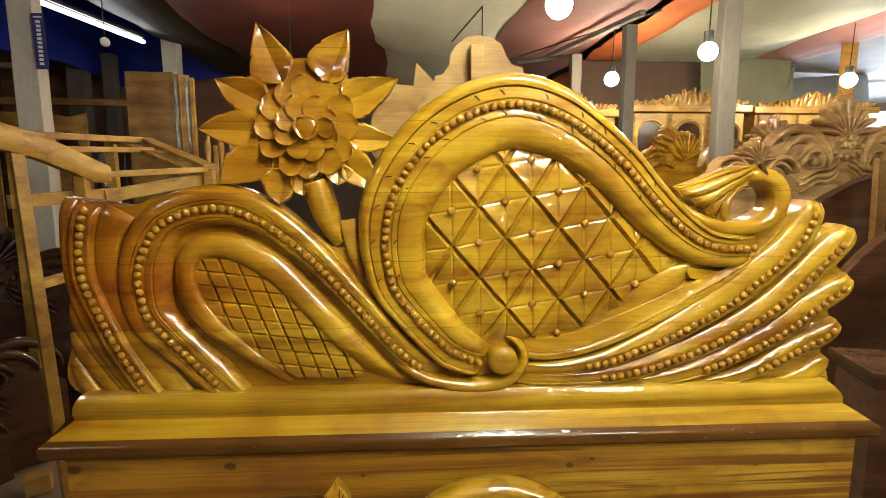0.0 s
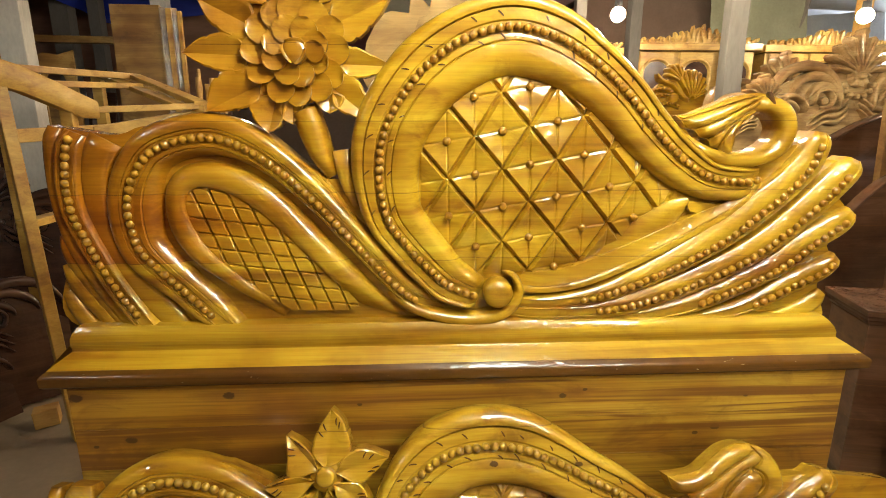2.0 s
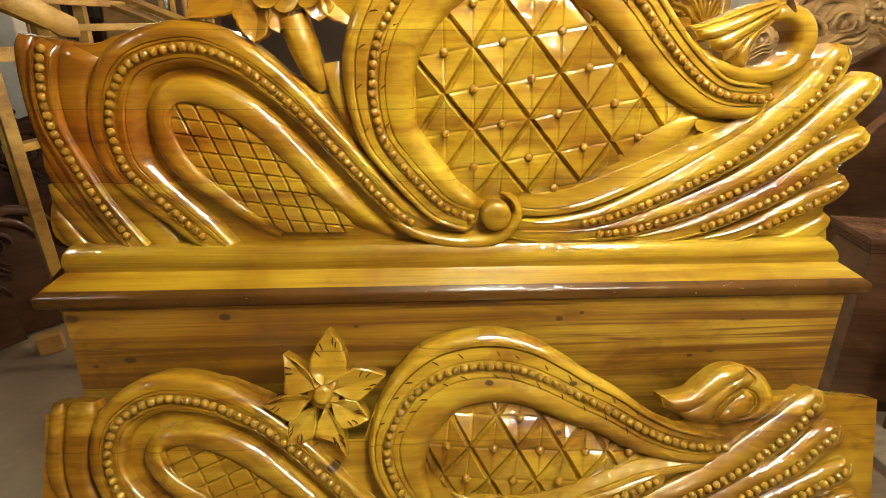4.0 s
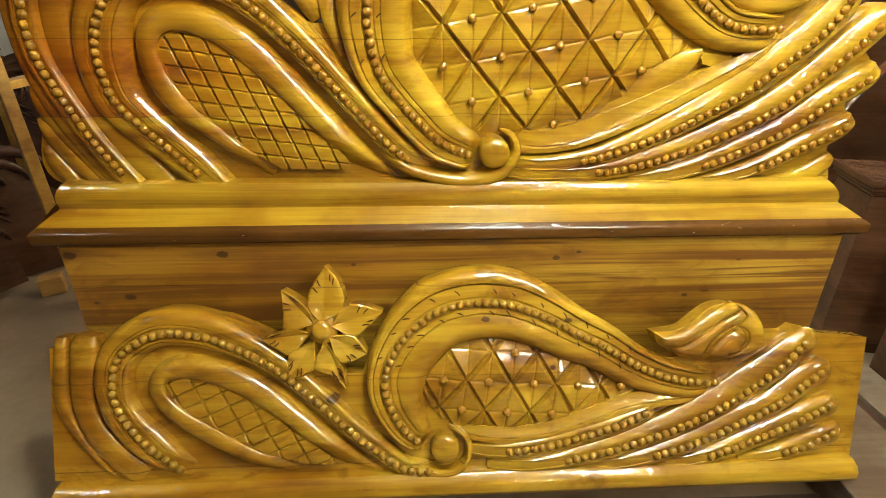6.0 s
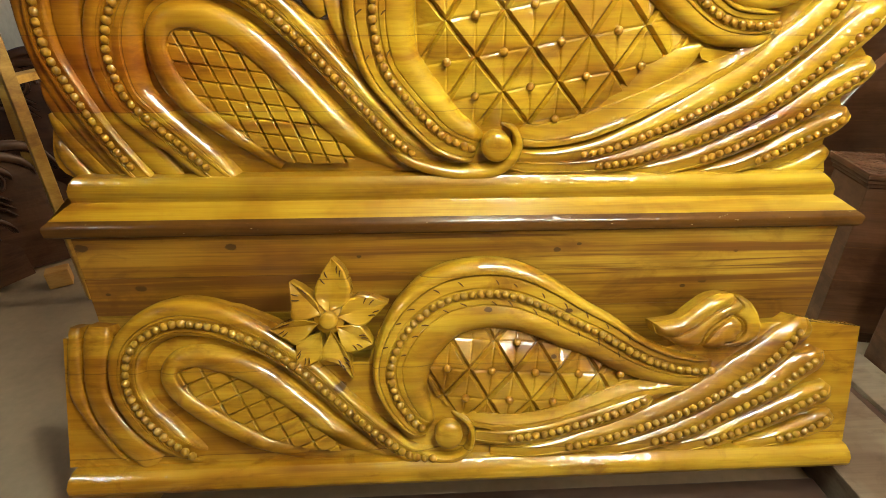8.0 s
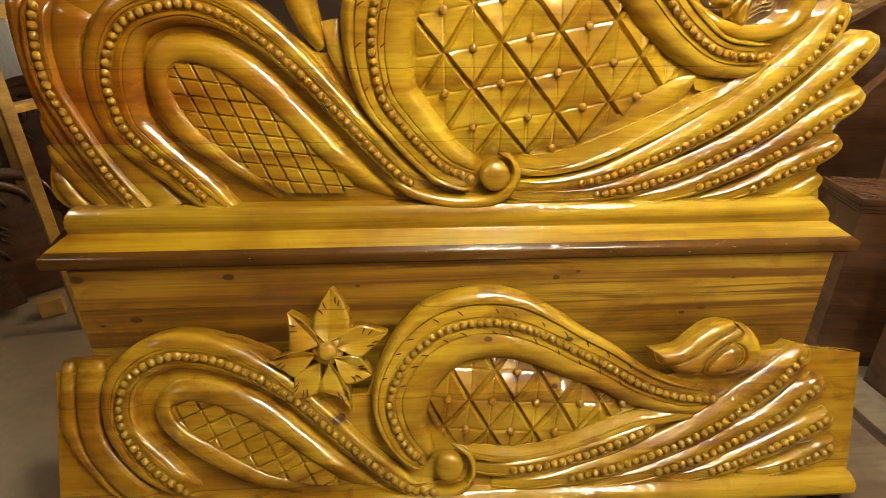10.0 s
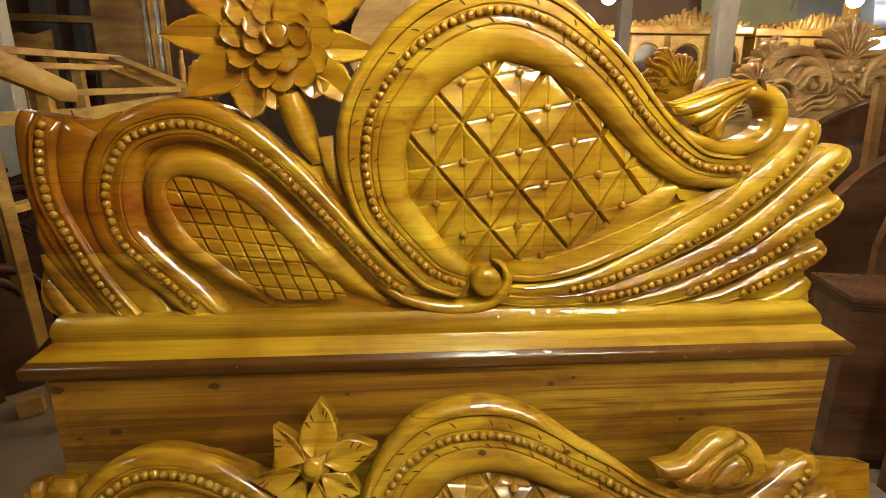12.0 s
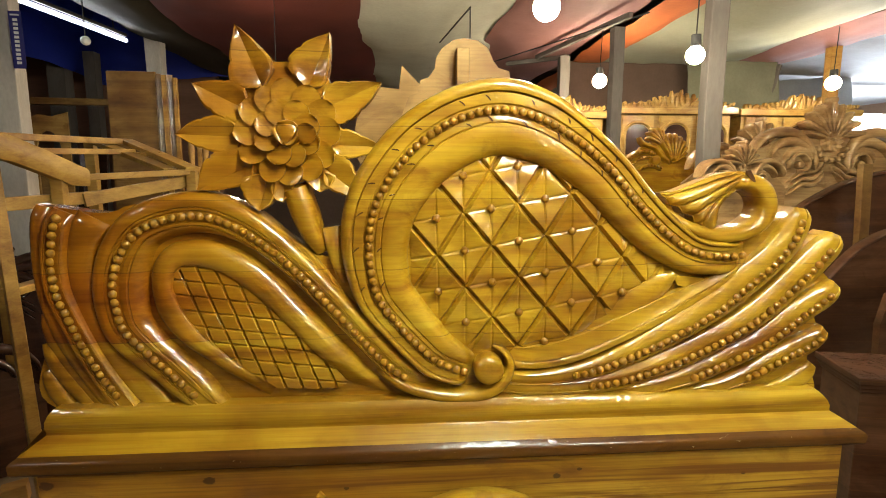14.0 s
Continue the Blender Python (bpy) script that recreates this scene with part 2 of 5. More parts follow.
BLUE_CLOTH = plain("blue_tarpaulin", (0.008, 0.025, 0.30), 0.6, 0.5, 2.0)
DRAPE_CLOTH = plain("brown_grey_drape", (0.125, 0.080, 0.058), 0.85, 0.5, 3.0)
DRAPE_GREEN = plain("grey_green_drape", (0.22, 0.23, 0.16), 0.85, 0.5, 3.0)
GREY_CLOTH = plain("grey_tarpaulin", (0.38, 0.40, 0.42), 0.75, 0.4, 3.0)
SIGN_BLUE = plain("blue_sign_paint", (0.02, 0.02, 0.16), 0.5, 0.2, 8.0)
WHITE_PAINT = plain("white_paint", (0.72, 0.72, 0.72), 0.5, 0.2, 8.0)
BLACK = plain("black_rubber", (0.02, 0.02, 0.02), 0.6, 0.2, 8.0)
BULB_GLOW = glow("bulb_glow", (1.0, 0.845, 0.59), BULB_POWER)
UNSEEN_LAMP_GLOW = glow("unseen_lamp_glow", (0.89, 1.0, 0.90), 54.0)
UNSEEN_FAR_GLOW = glow("unseen_far_glow", (0.92, 0.96, 1.0), 42.0)
TUBE_DIM = glow("dim_tube_glow", (0.9, 0.96, 1.0), 24.0)
DAY_GLOW = glow("daylight_gap", (0.85, 0.92, 1.0), 24.0)


# ---- mesh helpers ----
def mesh_object(name, verts, faces, material, parent=None, label="", smooth=True, sharp=38):
    me = bpy.data.meshes.new(name)
    me.from_pydata([tuple(map(float, v)) for v in verts], [], faces)
    me.materials.append(material)
    if smooth:
        me.polygons.foreach_set("use_smooth", [True] * len(me.polygons))
        me.set_sharp_from_angle(angle=radians(sharp))
    me.validate()
    me.update()
    ob = new(name, me)
    ob.parent = parent
    if label:
        ob["label"] = label
    return ob


def part(name, bm, material, parent=None, label="", smooth=False):
    me = bpy.data.meshes.new(name)
    bmesh.ops.recalc_face_normals(bm, faces=bm.faces)
    bm.to_mesh(me)
    bm.free()
    me.materials.append(material)
    if smooth:
        me.polygons.foreach_set("use_smooth", [True] * len(me.polygons))
        me.set_sharp_from_angle(angle=radians(40))
    ob = new(name, me)
    ob.parent = parent
    if label:
        ob["label"] = label
    return ob


def box_bm(x0, x1, y0, y1, z0, z1, bevel=0.004, segments=2):
    bm = bmesh.new()
    m = Matrix.Translation(((x0 + x1) / 2, (y0 + y1) / 2, (z0 + z1) / 2)) @ Matrix.Diagonal((x1 - x0, y1 - y0, z1 - z0, 1))
    bmesh.ops.create_cube(bm, size=1, matrix=m)
    if bevel:
        bmesh.ops.bevel(bm, geom=bm.edges[:], offset=bevel, segments=segments, affect="EDGES", profile=0.6)
    return bm


def beam_bm(a, b, w, d, bevel=0.004, up=(0, 0, 1)):
    """A bar of section w by d from a to b."""
    a, b = Vector(a), Vector(b)
    z = (b - a).normalized()
    x = Vector(up).cross(z)
    if x.length < 1e-3:
        x = Vector((1, 0, 0))
    x.normalize()
    y = z.cross(x)
    bm = box_bm(-w / 2, w / 2, -d / 2, d / 2, 0, (b - a).length, bevel)
    bm.transform(Matrix(((x.x, y.x, z.x, a.x), (x.y, y.y, z.y, a.y), (x.z, y.z, z.z, a.z), (0, 0, 0, 1))))
    return bm


def root(name, m, label, category, group="", kind=""):
    e = new(name)
    e.empty_display_size = 0.1
    e.matrix_basis = m
    return tagged(e, label, category, group, kind)


def spline(rows, n):
    """n points at even steps along a smooth curve through the rows; further columns go along with it."""
    p = np.array(rows, float)
    d = np.concatenate([[0], np.cumsum(np.maximum(np.linalg.norm(np.diff(p[:, :2], axis=0), axis=1), 1e-5) ** 0.5)])
    g = np.gradient(p, d, axis=0)
    out = []
    for i in range(len(p) - 1):
        s = np.linspace(0, 1, 24, endpoint=False)[:, None]
        hh = d[i + 1] - d[i]
        out.append((2 * s**3 - 3 * s**2 + 1) * p[i] + (s**3 - 2 * s**2 + s) * hh * g[i] + (3 * s**2 - 2 * s**3) * p[i + 1] + (s**3 - s**2) * hh * g[i + 1])
    q = np.vstack(out + [p[-1:]])
    a = np.concatenate([[0], np.cumsum(np.linalg.norm(np.diff(q[:, :2], axis=0), axis=1))])
    t = np.linspace(0, a[-1], n)
    return np.stack([np.interp(t, a, q[:, k]) for k in range(q.shape[1])], axis=1), a[-1]


def normals_of(q):
    t = np.gradient(q[:, :2], axis=0)
    t /= np.linalg.norm(t, axis=1)[:, None] + 1e-9
    return np.stack([-t[:, 1], t[:, 0]], axis=1)


def grid_faces(n, m):
    return [(i * m + j, i * m + j + 1, (i + 1) * m + j + 1, (i + 1) * m + j) for i in range(n - 1) for j in range(m - 1)]


# Sections from the outer edge to the inner: side, share of that side's width, height over the board in metres.
LANE = 0.0115
ROLL_SECTION = [("o", 1.0, -0.03), ("o", 1.0, 0.010), ("o", 0.97, 0.019), ("o", 0.89, 0.028), ("o", 0.76, 0.0345), ("o", 0.58, 0.0385), ("o", 0.38, 0.0395), ("o", 0.21, 0.039), ("o", 0.18, 0.0355), ("o", 0.15, 0.0385), ("o", 0.04, 0.038), ("o", 0.0, 0.035),
                ("m", 0.9, 0.035), ("m", 0.3, 0.0355), ("m", -0.3, 0.0355), ("m", -0.9, 0.035),
                ("i", 0.0, 0.035), ("i", 0.07, 0.038), ("i", 0.27, 0.038), ("i", 0.32, 0.0345), ("i", 0.37, 0.037), ("i", 0.5, 0.0355), ("i", 0.64, 0.0315), ("i", 0.78, 0.0255), ("i", 0.9, 0.018), ("i", 0.97, 0.011), ("i", 1.0, 0.005), ("i", 1.0, -0.03)]
MAIN_SECTION = [("o", 1.0, -0.03), ("o", 1.0, 0.014), ("o", 0.96, 0.026), ("o", 0.87, 0.037), ("o", 0.74, 0.044), ("o", 0.6, 0.0455), ("o", 0.49, 0.0435), ("o", 0.455, 0.0350), ("o", 0.425, 0.039), ("o", 0.2, 0.0395), ("o", 0.05, 0.039), ("o", 0.0, 0.036),
                ("m", 0.9, 0.036), ("m", 0.3, 0.0365), ("m", -0.3, 0.0365), ("m", -0.9, 0.036),
                ("i", 0.0, 0.036), ("i", 0.04, 0.039), ("i", 0.16, 0.0395), ("i", 0.19, 0.0358), ("i", 0.22, 0.0395), ("i", 0.4, 0.042), ("i", 0.55, 0.0415), ("i", 0.7, 0.0385), ("i", 0.82, 0.0335), ("i", 0.91, 0.0265), ("i", 0.97, 0.019), ("i", 1.0, 0.012), ("i", 1.0, -0.02)]
PLUME_SECTION = [("o", 1.0, -0.03), ("o", 1.0, 0.019), ("o", 0.97, 0.0245), ("o", 0.88, 0.0285), ("o", 0.62, 0.0325), ("o", 0.35, 0.0355), ("o", 0.12, 0.037), ("o", 0.04, 0.0367), ("o", 0.0, 0.0335),
                 ("m", 0.9, 0.0335), ("m", 0.0, 0.034), ("m", -0.9, 0.0325), ("i", 0.0, 0.032), ("i", 0.1, 0.0345), ("i", 0.5, 0.0335), ("i", 0.85, 0.030), ("i", 1.0, 0.026), ("i", 1.0, -0.03)]
FLAT_SECTION = [("o", 1.0, -0.03), ("o", 1.0, 0.012), ("o", 0.95, 0.020), ("o", 0.82, 0.0265), ("o", 0.5, 0.031), ("m", 0.0, 0.0325), ("i", 0.5, 0.032), ("i", 0.85, 0.029), ("i", 0.97, 0.025), ("i", 1.0, 0.018), ("i", 1.0, -0.03)]
BORDER_SECTION = [("o", 1.0, -0.03), ("o", 1.0, 0.0215), ("o", 0.95, 0.0255), ("o", 0.6, 0.0275), ("o", 0.3, 0.0300), ("o", 0.1, 0.0325), ("o", 0.06, 0.0285), ("m", 0.0, 0.0330), ("i", 0.4, 0.0345), ("i", 0.9, 0.0335), ("i", 1.0, 0.0300), ("i", 1.0, -0.03)]
PLAIN_SECTION = [("o", 1.0, -0.03), ("o", 1.0, 0.004), ("o", 0.93, 0.016), ("o", 0.78, 0.026), ("o", 0.55, 0.033), ("o", 0.25, 0.0365), ("m", 0.0, 0.037), ("i", 0.25, 0.0365), ("i", 0.55, 0.033), ("i", 0.78, 0.026), ("i", 0.93, 0.016), ("i", 1.0, 0.004), ("i", 1.0, -0.03)]


def band(name, rows, section, material, parent, side=1, lift=0.0, tall=1.0, lane=LANE, taper=(0.05, 0.05), low=(0.3, 0.3), label=""):
    """A carved band along the rows (x, z, outer width, inner width), swept with a section; side: +1 where the outer edge lies to the left of the way."""
    length = spline(rows, 50)[1]
    n = max(14, int(length / 0.0075))
    q, length = spline(rows, n)
    nn = normals_of(q) * side
    for _ in range(36 if length > 0.8 else 5):
        nn[1:-1] = (nn[:-2] + 2 * nn[1:-1] + nn[2:]) / 4
    nn /= np.linalg.norm(nn, axis=1)[:, None]
    a = np.linspace(0, length, n)
    e0 = np.clip(a / max(taper[0], 1e-4), 0, 1)
    e1 = np.clip((length - a) / max(taper[1], 1e-4), 0, 1)
    grow = (low[0] + (1 - low[0]) * np.sin(e0 * np.pi / 2)) * (low[1] + (1 - low[1]) * np.sin(e1 * np.pi / 2))
    verts = []
    for i in range(n):
        ln = min(lane, 0.8 * q[i, 2], 0.8 * q[i, 3])
        for s, f, h in section:
            off = f * ln if s == "m" else (ln + f * (q[i, 2] - ln) if s == "o" else -(ln + f * (q[i, 3] - ln)))
            hh = (h + lift) * tall * grow[i] if h > 0 else h
            verts.append((q[i, 0] + nn[i, 0] * off, -hh, q[i, 1] + nn[i, 1] * off))
    m = len(section)
    faces = grid_faces(n, m)
    if side < 0:
        faces = [f[::-1] for f in faces]
    faces += [tuple(range(m)), tuple(range((n - 1) * m, n * m))]
    return mesh_object(name, verts, faces, material, parent, label), q, length


def bead_mesh(r, material):
    bm = bmesh.new()
    bmesh.ops.create_icosphere(bm, subdivisions=2, radius=r)
    bmesh.ops.delete(bm, geom=[v for v in bm.verts if v.co.y > r * 0.45], context="VERTS")
    bm.transform(Matrix.Diagonal((1, 0.85, 1, 1)))
    me = bpy.data.meshes.new("bead")
    bm.to_mesh(me)
    bm.free()
    me.polygons.foreach_set("use_smooth", [True] * len(me.polygons))
    me.materials.append(material)
    return me


BEAD_MESH = bead_mesh(0.0098, BEAD)
BEAD_MESH_FOOT = bead_mesh(0.0098, BEAD_FOOT)
BUTTON_MESH = bead_mesh(0.0098, BEAD)


def beads_along(owner, rows, first, last, pitch, height, mesh=BEAD_MESH, name="bead"):
    """A row of carved beads along the rows, between two shares of the length, as parts of the band."""
    q, length = spline(rows, 600)
    a = np.linspace(0, length, 600)
    count = int(round((last - first) * length / pitch))
    for k in range(count + 1):
        s = first * length + (last - first) * length * k / count
        b = new(name, mesh)
        b.parent = owner
        b.location = (np.interp(s, a, q[:, 0]) + random.uniform(-1, 1) * 0.0006, -height + random.uniform(-1, 1) * 0.0008, np.interp(s, a, q[:, 1]) + random.uniform(-1, 1) * 0.0006)
        b.rotation_euler = (random.uniform(-0.2, 0.2), random.uniform(0, 6), random.uniform(-0.2, 0.2))
        k1 = random.uniform(0.93, 1.06)
        b.scale = (k1, 1, k1)


def inside(px, pz, poly):
    hit = np.zeros(px.shape, bool)
    j = len(poly) - 1
    for i in range(len(poly)):
        (xi, zi), (xj, zj) = poly[i], poly[j]
        if zi != zj:
            hit ^= ((zi > pz) != (zj > pz)) & (px < (xj - xi) * (pz - zi) / (zj - zi) + xi)
        j = i
    return hit


def relief_panel(name, outline, height, step, material, parent, spread=1.0, label="", sink=0.0):
    """A carved field inside a closed outline; height gives its relief over the board at every place."""
    o, _ = spline(list(outline) + [outline[0]], 160)
    c = o[:, :2].mean(axis=0)
    o = c + (o[:, :2] - c) * spread
    xs, zs = np.arange(o[:, 0].min(), o[:, 0].max() + step, step), np.arange(o[:, 1].min(), o[:, 1].max() + step, step)
    gx, gz = np.meshgrid(xs, zs)
    ok = inside(gx, gz, o)
    hh = height(gx, gz)
    if sink:
        hh = hh - sink * np.exp(-((line_distance(gx, gz, [tuple(p) for p in o[::2]]) / 0.034) ** 2))
    ids = -np.ones(gx.shape, int)
    ids[ok] = np.arange(ok.sum())
    verts = np.stack([gx[ok], -hh[ok], gz[ok]], axis=1)
    q = np.stack([ids[:-1, :-1], ids[:-1, 1:], ids[1:, 1:], ids[1:, :-1]], axis=-1).reshape(-1, 4)
    q = q[(q >= 0).all(axis=1)]
    return mesh_object(name, verts, [tuple(map(int, f)) for f in q], material, parent, label, sharp=26)


def quilted(origin, a, b, deep, dome_c, dome_r):
    """Relief of a tufted field: puffed lozenges between V grooves, with creases from each button."""
    inv = np.linalg.inv(np.array([[a[0], b[0]], [a[1], b[1]]]))

    area = abs(a[0] * b[1] - a[1] * b[0])
    gap_p, gap_q = area / math.hypot(*b), area / math.hypot(*a)

    def height(x, z):
        p = inv[0, 0] * (x - origin[0]) + inv[0, 1] * (z - origin[1])
        q = inv[1, 0] * (x - origin[0]) + inv[1, 1] * (z - origin[1])
        fp, fq = p - np.floor(p), q - np.floor(q)
        dp, dq = np.minimum(fp, 1 - fp) * gap_p, np.minimum(fq, 1 - fq) * gap_q
        diag = np.minimum(np.abs(fp - fq), np.abs(fp + fq - 1)) * min(gap_p, gap_q) * 0.7
        wob = 0.4 * np.sin(7 * np.floor(p) + 5 * np.floor(q)) * (fp - 0.5) * (fq - 0.5)
        pit = 2 * (np.abs(fp - 0.5) ** 4 + np.abs(fq - 0.5) ** 4) ** 0.25 + wob
        swell = np.clip(1 - ((x - dome_c[0]) / dome_r[0]) ** 2 - ((z - dome_c[1]) / dome_r[1]) ** 2, -0.5, 1)
        cut = np.maximum(np.clip(1 - dq / 0.0066, 0, 1), 0.95 * np.clip(1 - dp / 0.0070, 0, 1))
        return 0.013 + 0.020 * swell + deep * (0.33 * pit ** 1.4 + 0.05 * np.sin(61 * x + 23 * z) * np.sin(47 * z - 31 * x) - 0.10 * np.clip(1 - diag / 0.0038, 0, 1) - 0.72 * cut)
    return height


def line_distance(x, z, line):
    """Distance of every place from a run of straight pieces."""
    best = np.full(x.shape, 9.0)
    for (ax, az), (bx, bz) in zip(line, line[1:]):
        dx, dz = bx - ax, bz - az
        t = np.clip(((x - ax) * dx + (z - az) * dz) / max(dx * dx + dz * dz, 1e-9), 0, 1)
        best = np.minimum(best, np.hypot(x - ax - t * dx, z - az - t * dz))
    return best


def carved_leaf(name, outline, lines, top, material, parent):
    """A leaf with rounded edges and folds parted by cut lines; each fold steps down from the one before."""
    o = [tuple(p) for p in spline([(x, z, 0, 0) for x, z in list(outline) + [outline[0]]], 90)[0][:, :2]]
    cuts = [[tuple(p) for p in spline([(x, z, 0, 0) for x, z in c], 14)[0][:, :2]] for c in lines]

    def height(x, z):
        h = top - 0.020 * np.exp(-((line_distance(x, z, o) / 0.0075) ** 1.3))
        for c in cuts:
            d = line_distance(x, z, c)
            h = h - 0.0085 * np.clip(1 - d / 0.003, 0, 1) - 0.004 * np.exp(-((d / 0.010) ** 2))
        return h

    leaf = relief_panel(name, outline, height, 0.0015, material, parent, 0.995)
    board("body", outline, 0.04, material, leaf, front=top - 0.019)
    return leaf


def latticed(dirs, base, dome_c, dome_r):
    """Relief of a gently domed field with incised straight lines; dirs: (normal x, normal z, offset, spacing, depth)."""
    def height(x, z):
        swell = np.clip(1 - ((x - dome_c[0]) / dome_r[0]) ** 2 - ((z - dome_c[1]) / dome_r[1]) ** 2, -0.5, 1)
        h = base + 0.006 * swell
        for nx, nz, off, gap, deep in dirs:
            s = (nx * x + nz * z - off) / gap
            d = np.abs(s - np.round(s)) * gap
            h = h - deep * np.clip(1 - d / 0.0029, 0, 1)
        return h
    return height


def rail_loft(name, outer, inner, section, material, parent, label=""):
    """A rolled rim between an outer and an inner curve."""
    n = 150
    o, i = spline(outer, n)[0], spline(inner, n)[0]
    verts = []
    for k in range(n):
        grow = min(1, 0.35 + 0.65 * min(k, n - 1 - k) / 16)
        for f, h in section:
            p = o[k, :2] * (1 - f) + i[k, :2] * f
            verts.append((p[0], -(h * grow if h > 0 else h), p[1]))
    m = len(section)
    return mesh_object(name, verts, [f[::-1] for f in grid_faces(n, m)], material, parent, label)


RIM_SECTION = [(0.0, -0.02), (0.0, 0.006), (0.04, 0.017), (0.12, 0.0275), (0.25, 0.0355), (0.40, 0.0400), (0.56, 0.0412), (0.72, 0.0400), (0.86, 0.0368), (0.92, 0.0345), (0.945, 0.029), (1.0, 0.028), (1.0, 0.0)]


def board(name, outline, thick, material, parent, smooth_curve=True, front=0.0, label=""):
    """A sawn board of the given outline, its face at the given height."""
    o = spline(list(outline) + [outline[0]], 260)[0][:-1, :2] if smooth_curve else np.array(outline, float)
    bm = bmesh.new()
    f = bm.faces.new([bm.verts.new((x, -front, z)) for x, z in o])
    r = bmesh.ops.extrude_face_region(bm, geom=[f])
    bmesh.ops.translate(bm, vec=(0, thick, 0), verts=[v for v in r["geom"] if isinstance(v, bmesh.types.BMVert)])
    bmesh.ops.triangulate(bm, faces=[g for g in bm.faces if len(g.verts) > 4])
    return part(name, bm, material, parent, label)


def blade(name, base, angle, length, width, shape, h0, h1, material, parent, crease=0.0, cup=0.0, curl=0.0, skirt=0.03, bend=0.0, roll=0.0, label=""):
    """A petal or leaf lying on the board: from its base towards the angle (degrees from x to z), rising from h0 to h1."""
    nu, nv = 15, 11
    ca, sa = math.cos(radians(angle)), math.sin(radians(angle))
    verts = []
    for i in range(nu):
        u = i / (nu - 1)
        if shape == "petal":
            w = math.sqrt(max(0.0, 1 - (2 * (u * 0.93 + 0.06) - 1) ** 2)) * width / 2
        else:
            w = width / 2 * (0.70 + 1.05 * u - 0.3 * u * u) * (1 - u**1.9) ** 0.85
        w = max(w, 0.0008)
        for j in range(-1, nv + 1):
            v = max(-1.0, min(1.0, -1 + 2 * j / (nv - 1)))
            h = h0 + (h1 - h0) * u + curl * u * u - cup * v * v * (0.4 + 0.6 * u) + crease * (abs(v) - 0.5) * min(1, 3 * u + 0.2) + roll * v
            if j in (-1, nv):
                h = min(h, h0) - skirt
            lx, lz = u * length, v * w + bend * u * u * length
            verts.append((base[0] + ca * lx - sa * lz, -h, base[1] + sa * lx + ca * lz))
    m = nv + 2
    faces = [f[::-1] for f in grid_faces(nu, m)]
    faces += [tuple(range(m)), tuple(range((nu - 1) * m, nu * m))]
    return mesh_object(name, verts, faces, material, parent, label, sharp=50)


def cut_leaf(name, root_at, edge, h0, h1, valley, material, parent, nicks=(), thick=0.03):
    """A pointed carved leaf with a V fold from its root to its tip; edge: waist, shoulder, tip, shoulder, waist."""
    n, nv = 30, 7
    near, far = spline([tuple(root_at)] + list(edge[:3]), n)[0], spline([tuple(root_at)] + list(edge[:1:-1]), n)[0]
    verts = []
    for i in range(n):
        u = i / (n - 1) * 0.992
        s = np.array(root_at) * (1 - u) + np.array(edge[2]) * u
        pull = sum(0.09 * math.exp(-((u - k) / 0.018) ** 2) for k in nicks)
        for v in [-1.0] + list(np.linspace(-1, 1, 2 * nv + 1)) + [1.0]:
            side = near[i, :2] if v < 0 else far[i, :2]
            f = abs(v)
            p = s + (side - s) * f * (1 - pull * f)
            h = h0 + (h1 - h0) * u + valley * (1 - 0.55 * u) * f - 0.0035 * max(0.0, (f - 0.8) / 0.2) ** 2
            if len(verts) % (2 * nv + 3) in (0, 2 * nv + 2):
                h -= thick
            verts.append((p[0], -h, p[1]))
    m = 2 * nv + 3
    faces = grid_faces(n, m) + [tuple(range(m)), tuple(range((n - 1) * m, n * m))]
    return mesh_object(name, verts, faces, material, parent, sharp=28)


def dome(name, c, r, h0, tall, material, parent, label="", seg=40):
    """A turned boss: a rounded disc on the board."""
    prof = [(r, -0.02), (r, h0 + tall * 0.35), (r * 0.96, h0 + tall * 0.6), (r * 0.84, h0 + tall * 0.82), (r * 0.62, h0 + tall * 0.95), (r * 0.3, h0 + tall)]
    verts = [(c[0] + p * math.cos(2 * math.pi * k / seg), -h, c[1] + p * math.sin(2 * math.pi * k / seg)) for p, h in prof for k in range(seg)]
    faces = [(i * seg + k, i * seg + (k + 1) % seg, (i + 1) * seg + (k + 1) % seg, (i + 1) * seg + k) for i in range(len(prof) - 1) for k in range(seg)]
    faces.append(tuple((len(prof) - 1) * seg + k for k in range(seg)))
    return mesh_object(name, verts, faces, material, parent, label)


def moulding(name, profile, material, parent, label=""):
    """A run of moulding; profile rows (y, z, left end, right end, fall of the right end)."""
    n = 24
    verts = []
    for k in range(n):
        t = k / (n - 1)
        for y, z, xl, xr, fall in profile:
            verts.append((xl + (xr - xl) * t, y, z - fall * t))
    m = len(profile)
    faces = [(i * m + j, i * m + (j + 1) % m, (i + 1) * m + (j + 1) % m, (i + 1) * m + j) for i in range(n - 1) for j in range(m)]
    faces += [tuple(range(m))[::-1], tuple(range((n - 1) * m, n * m))]
    return mesh_object(name, verts, faces, material, parent, label, sharp=30)


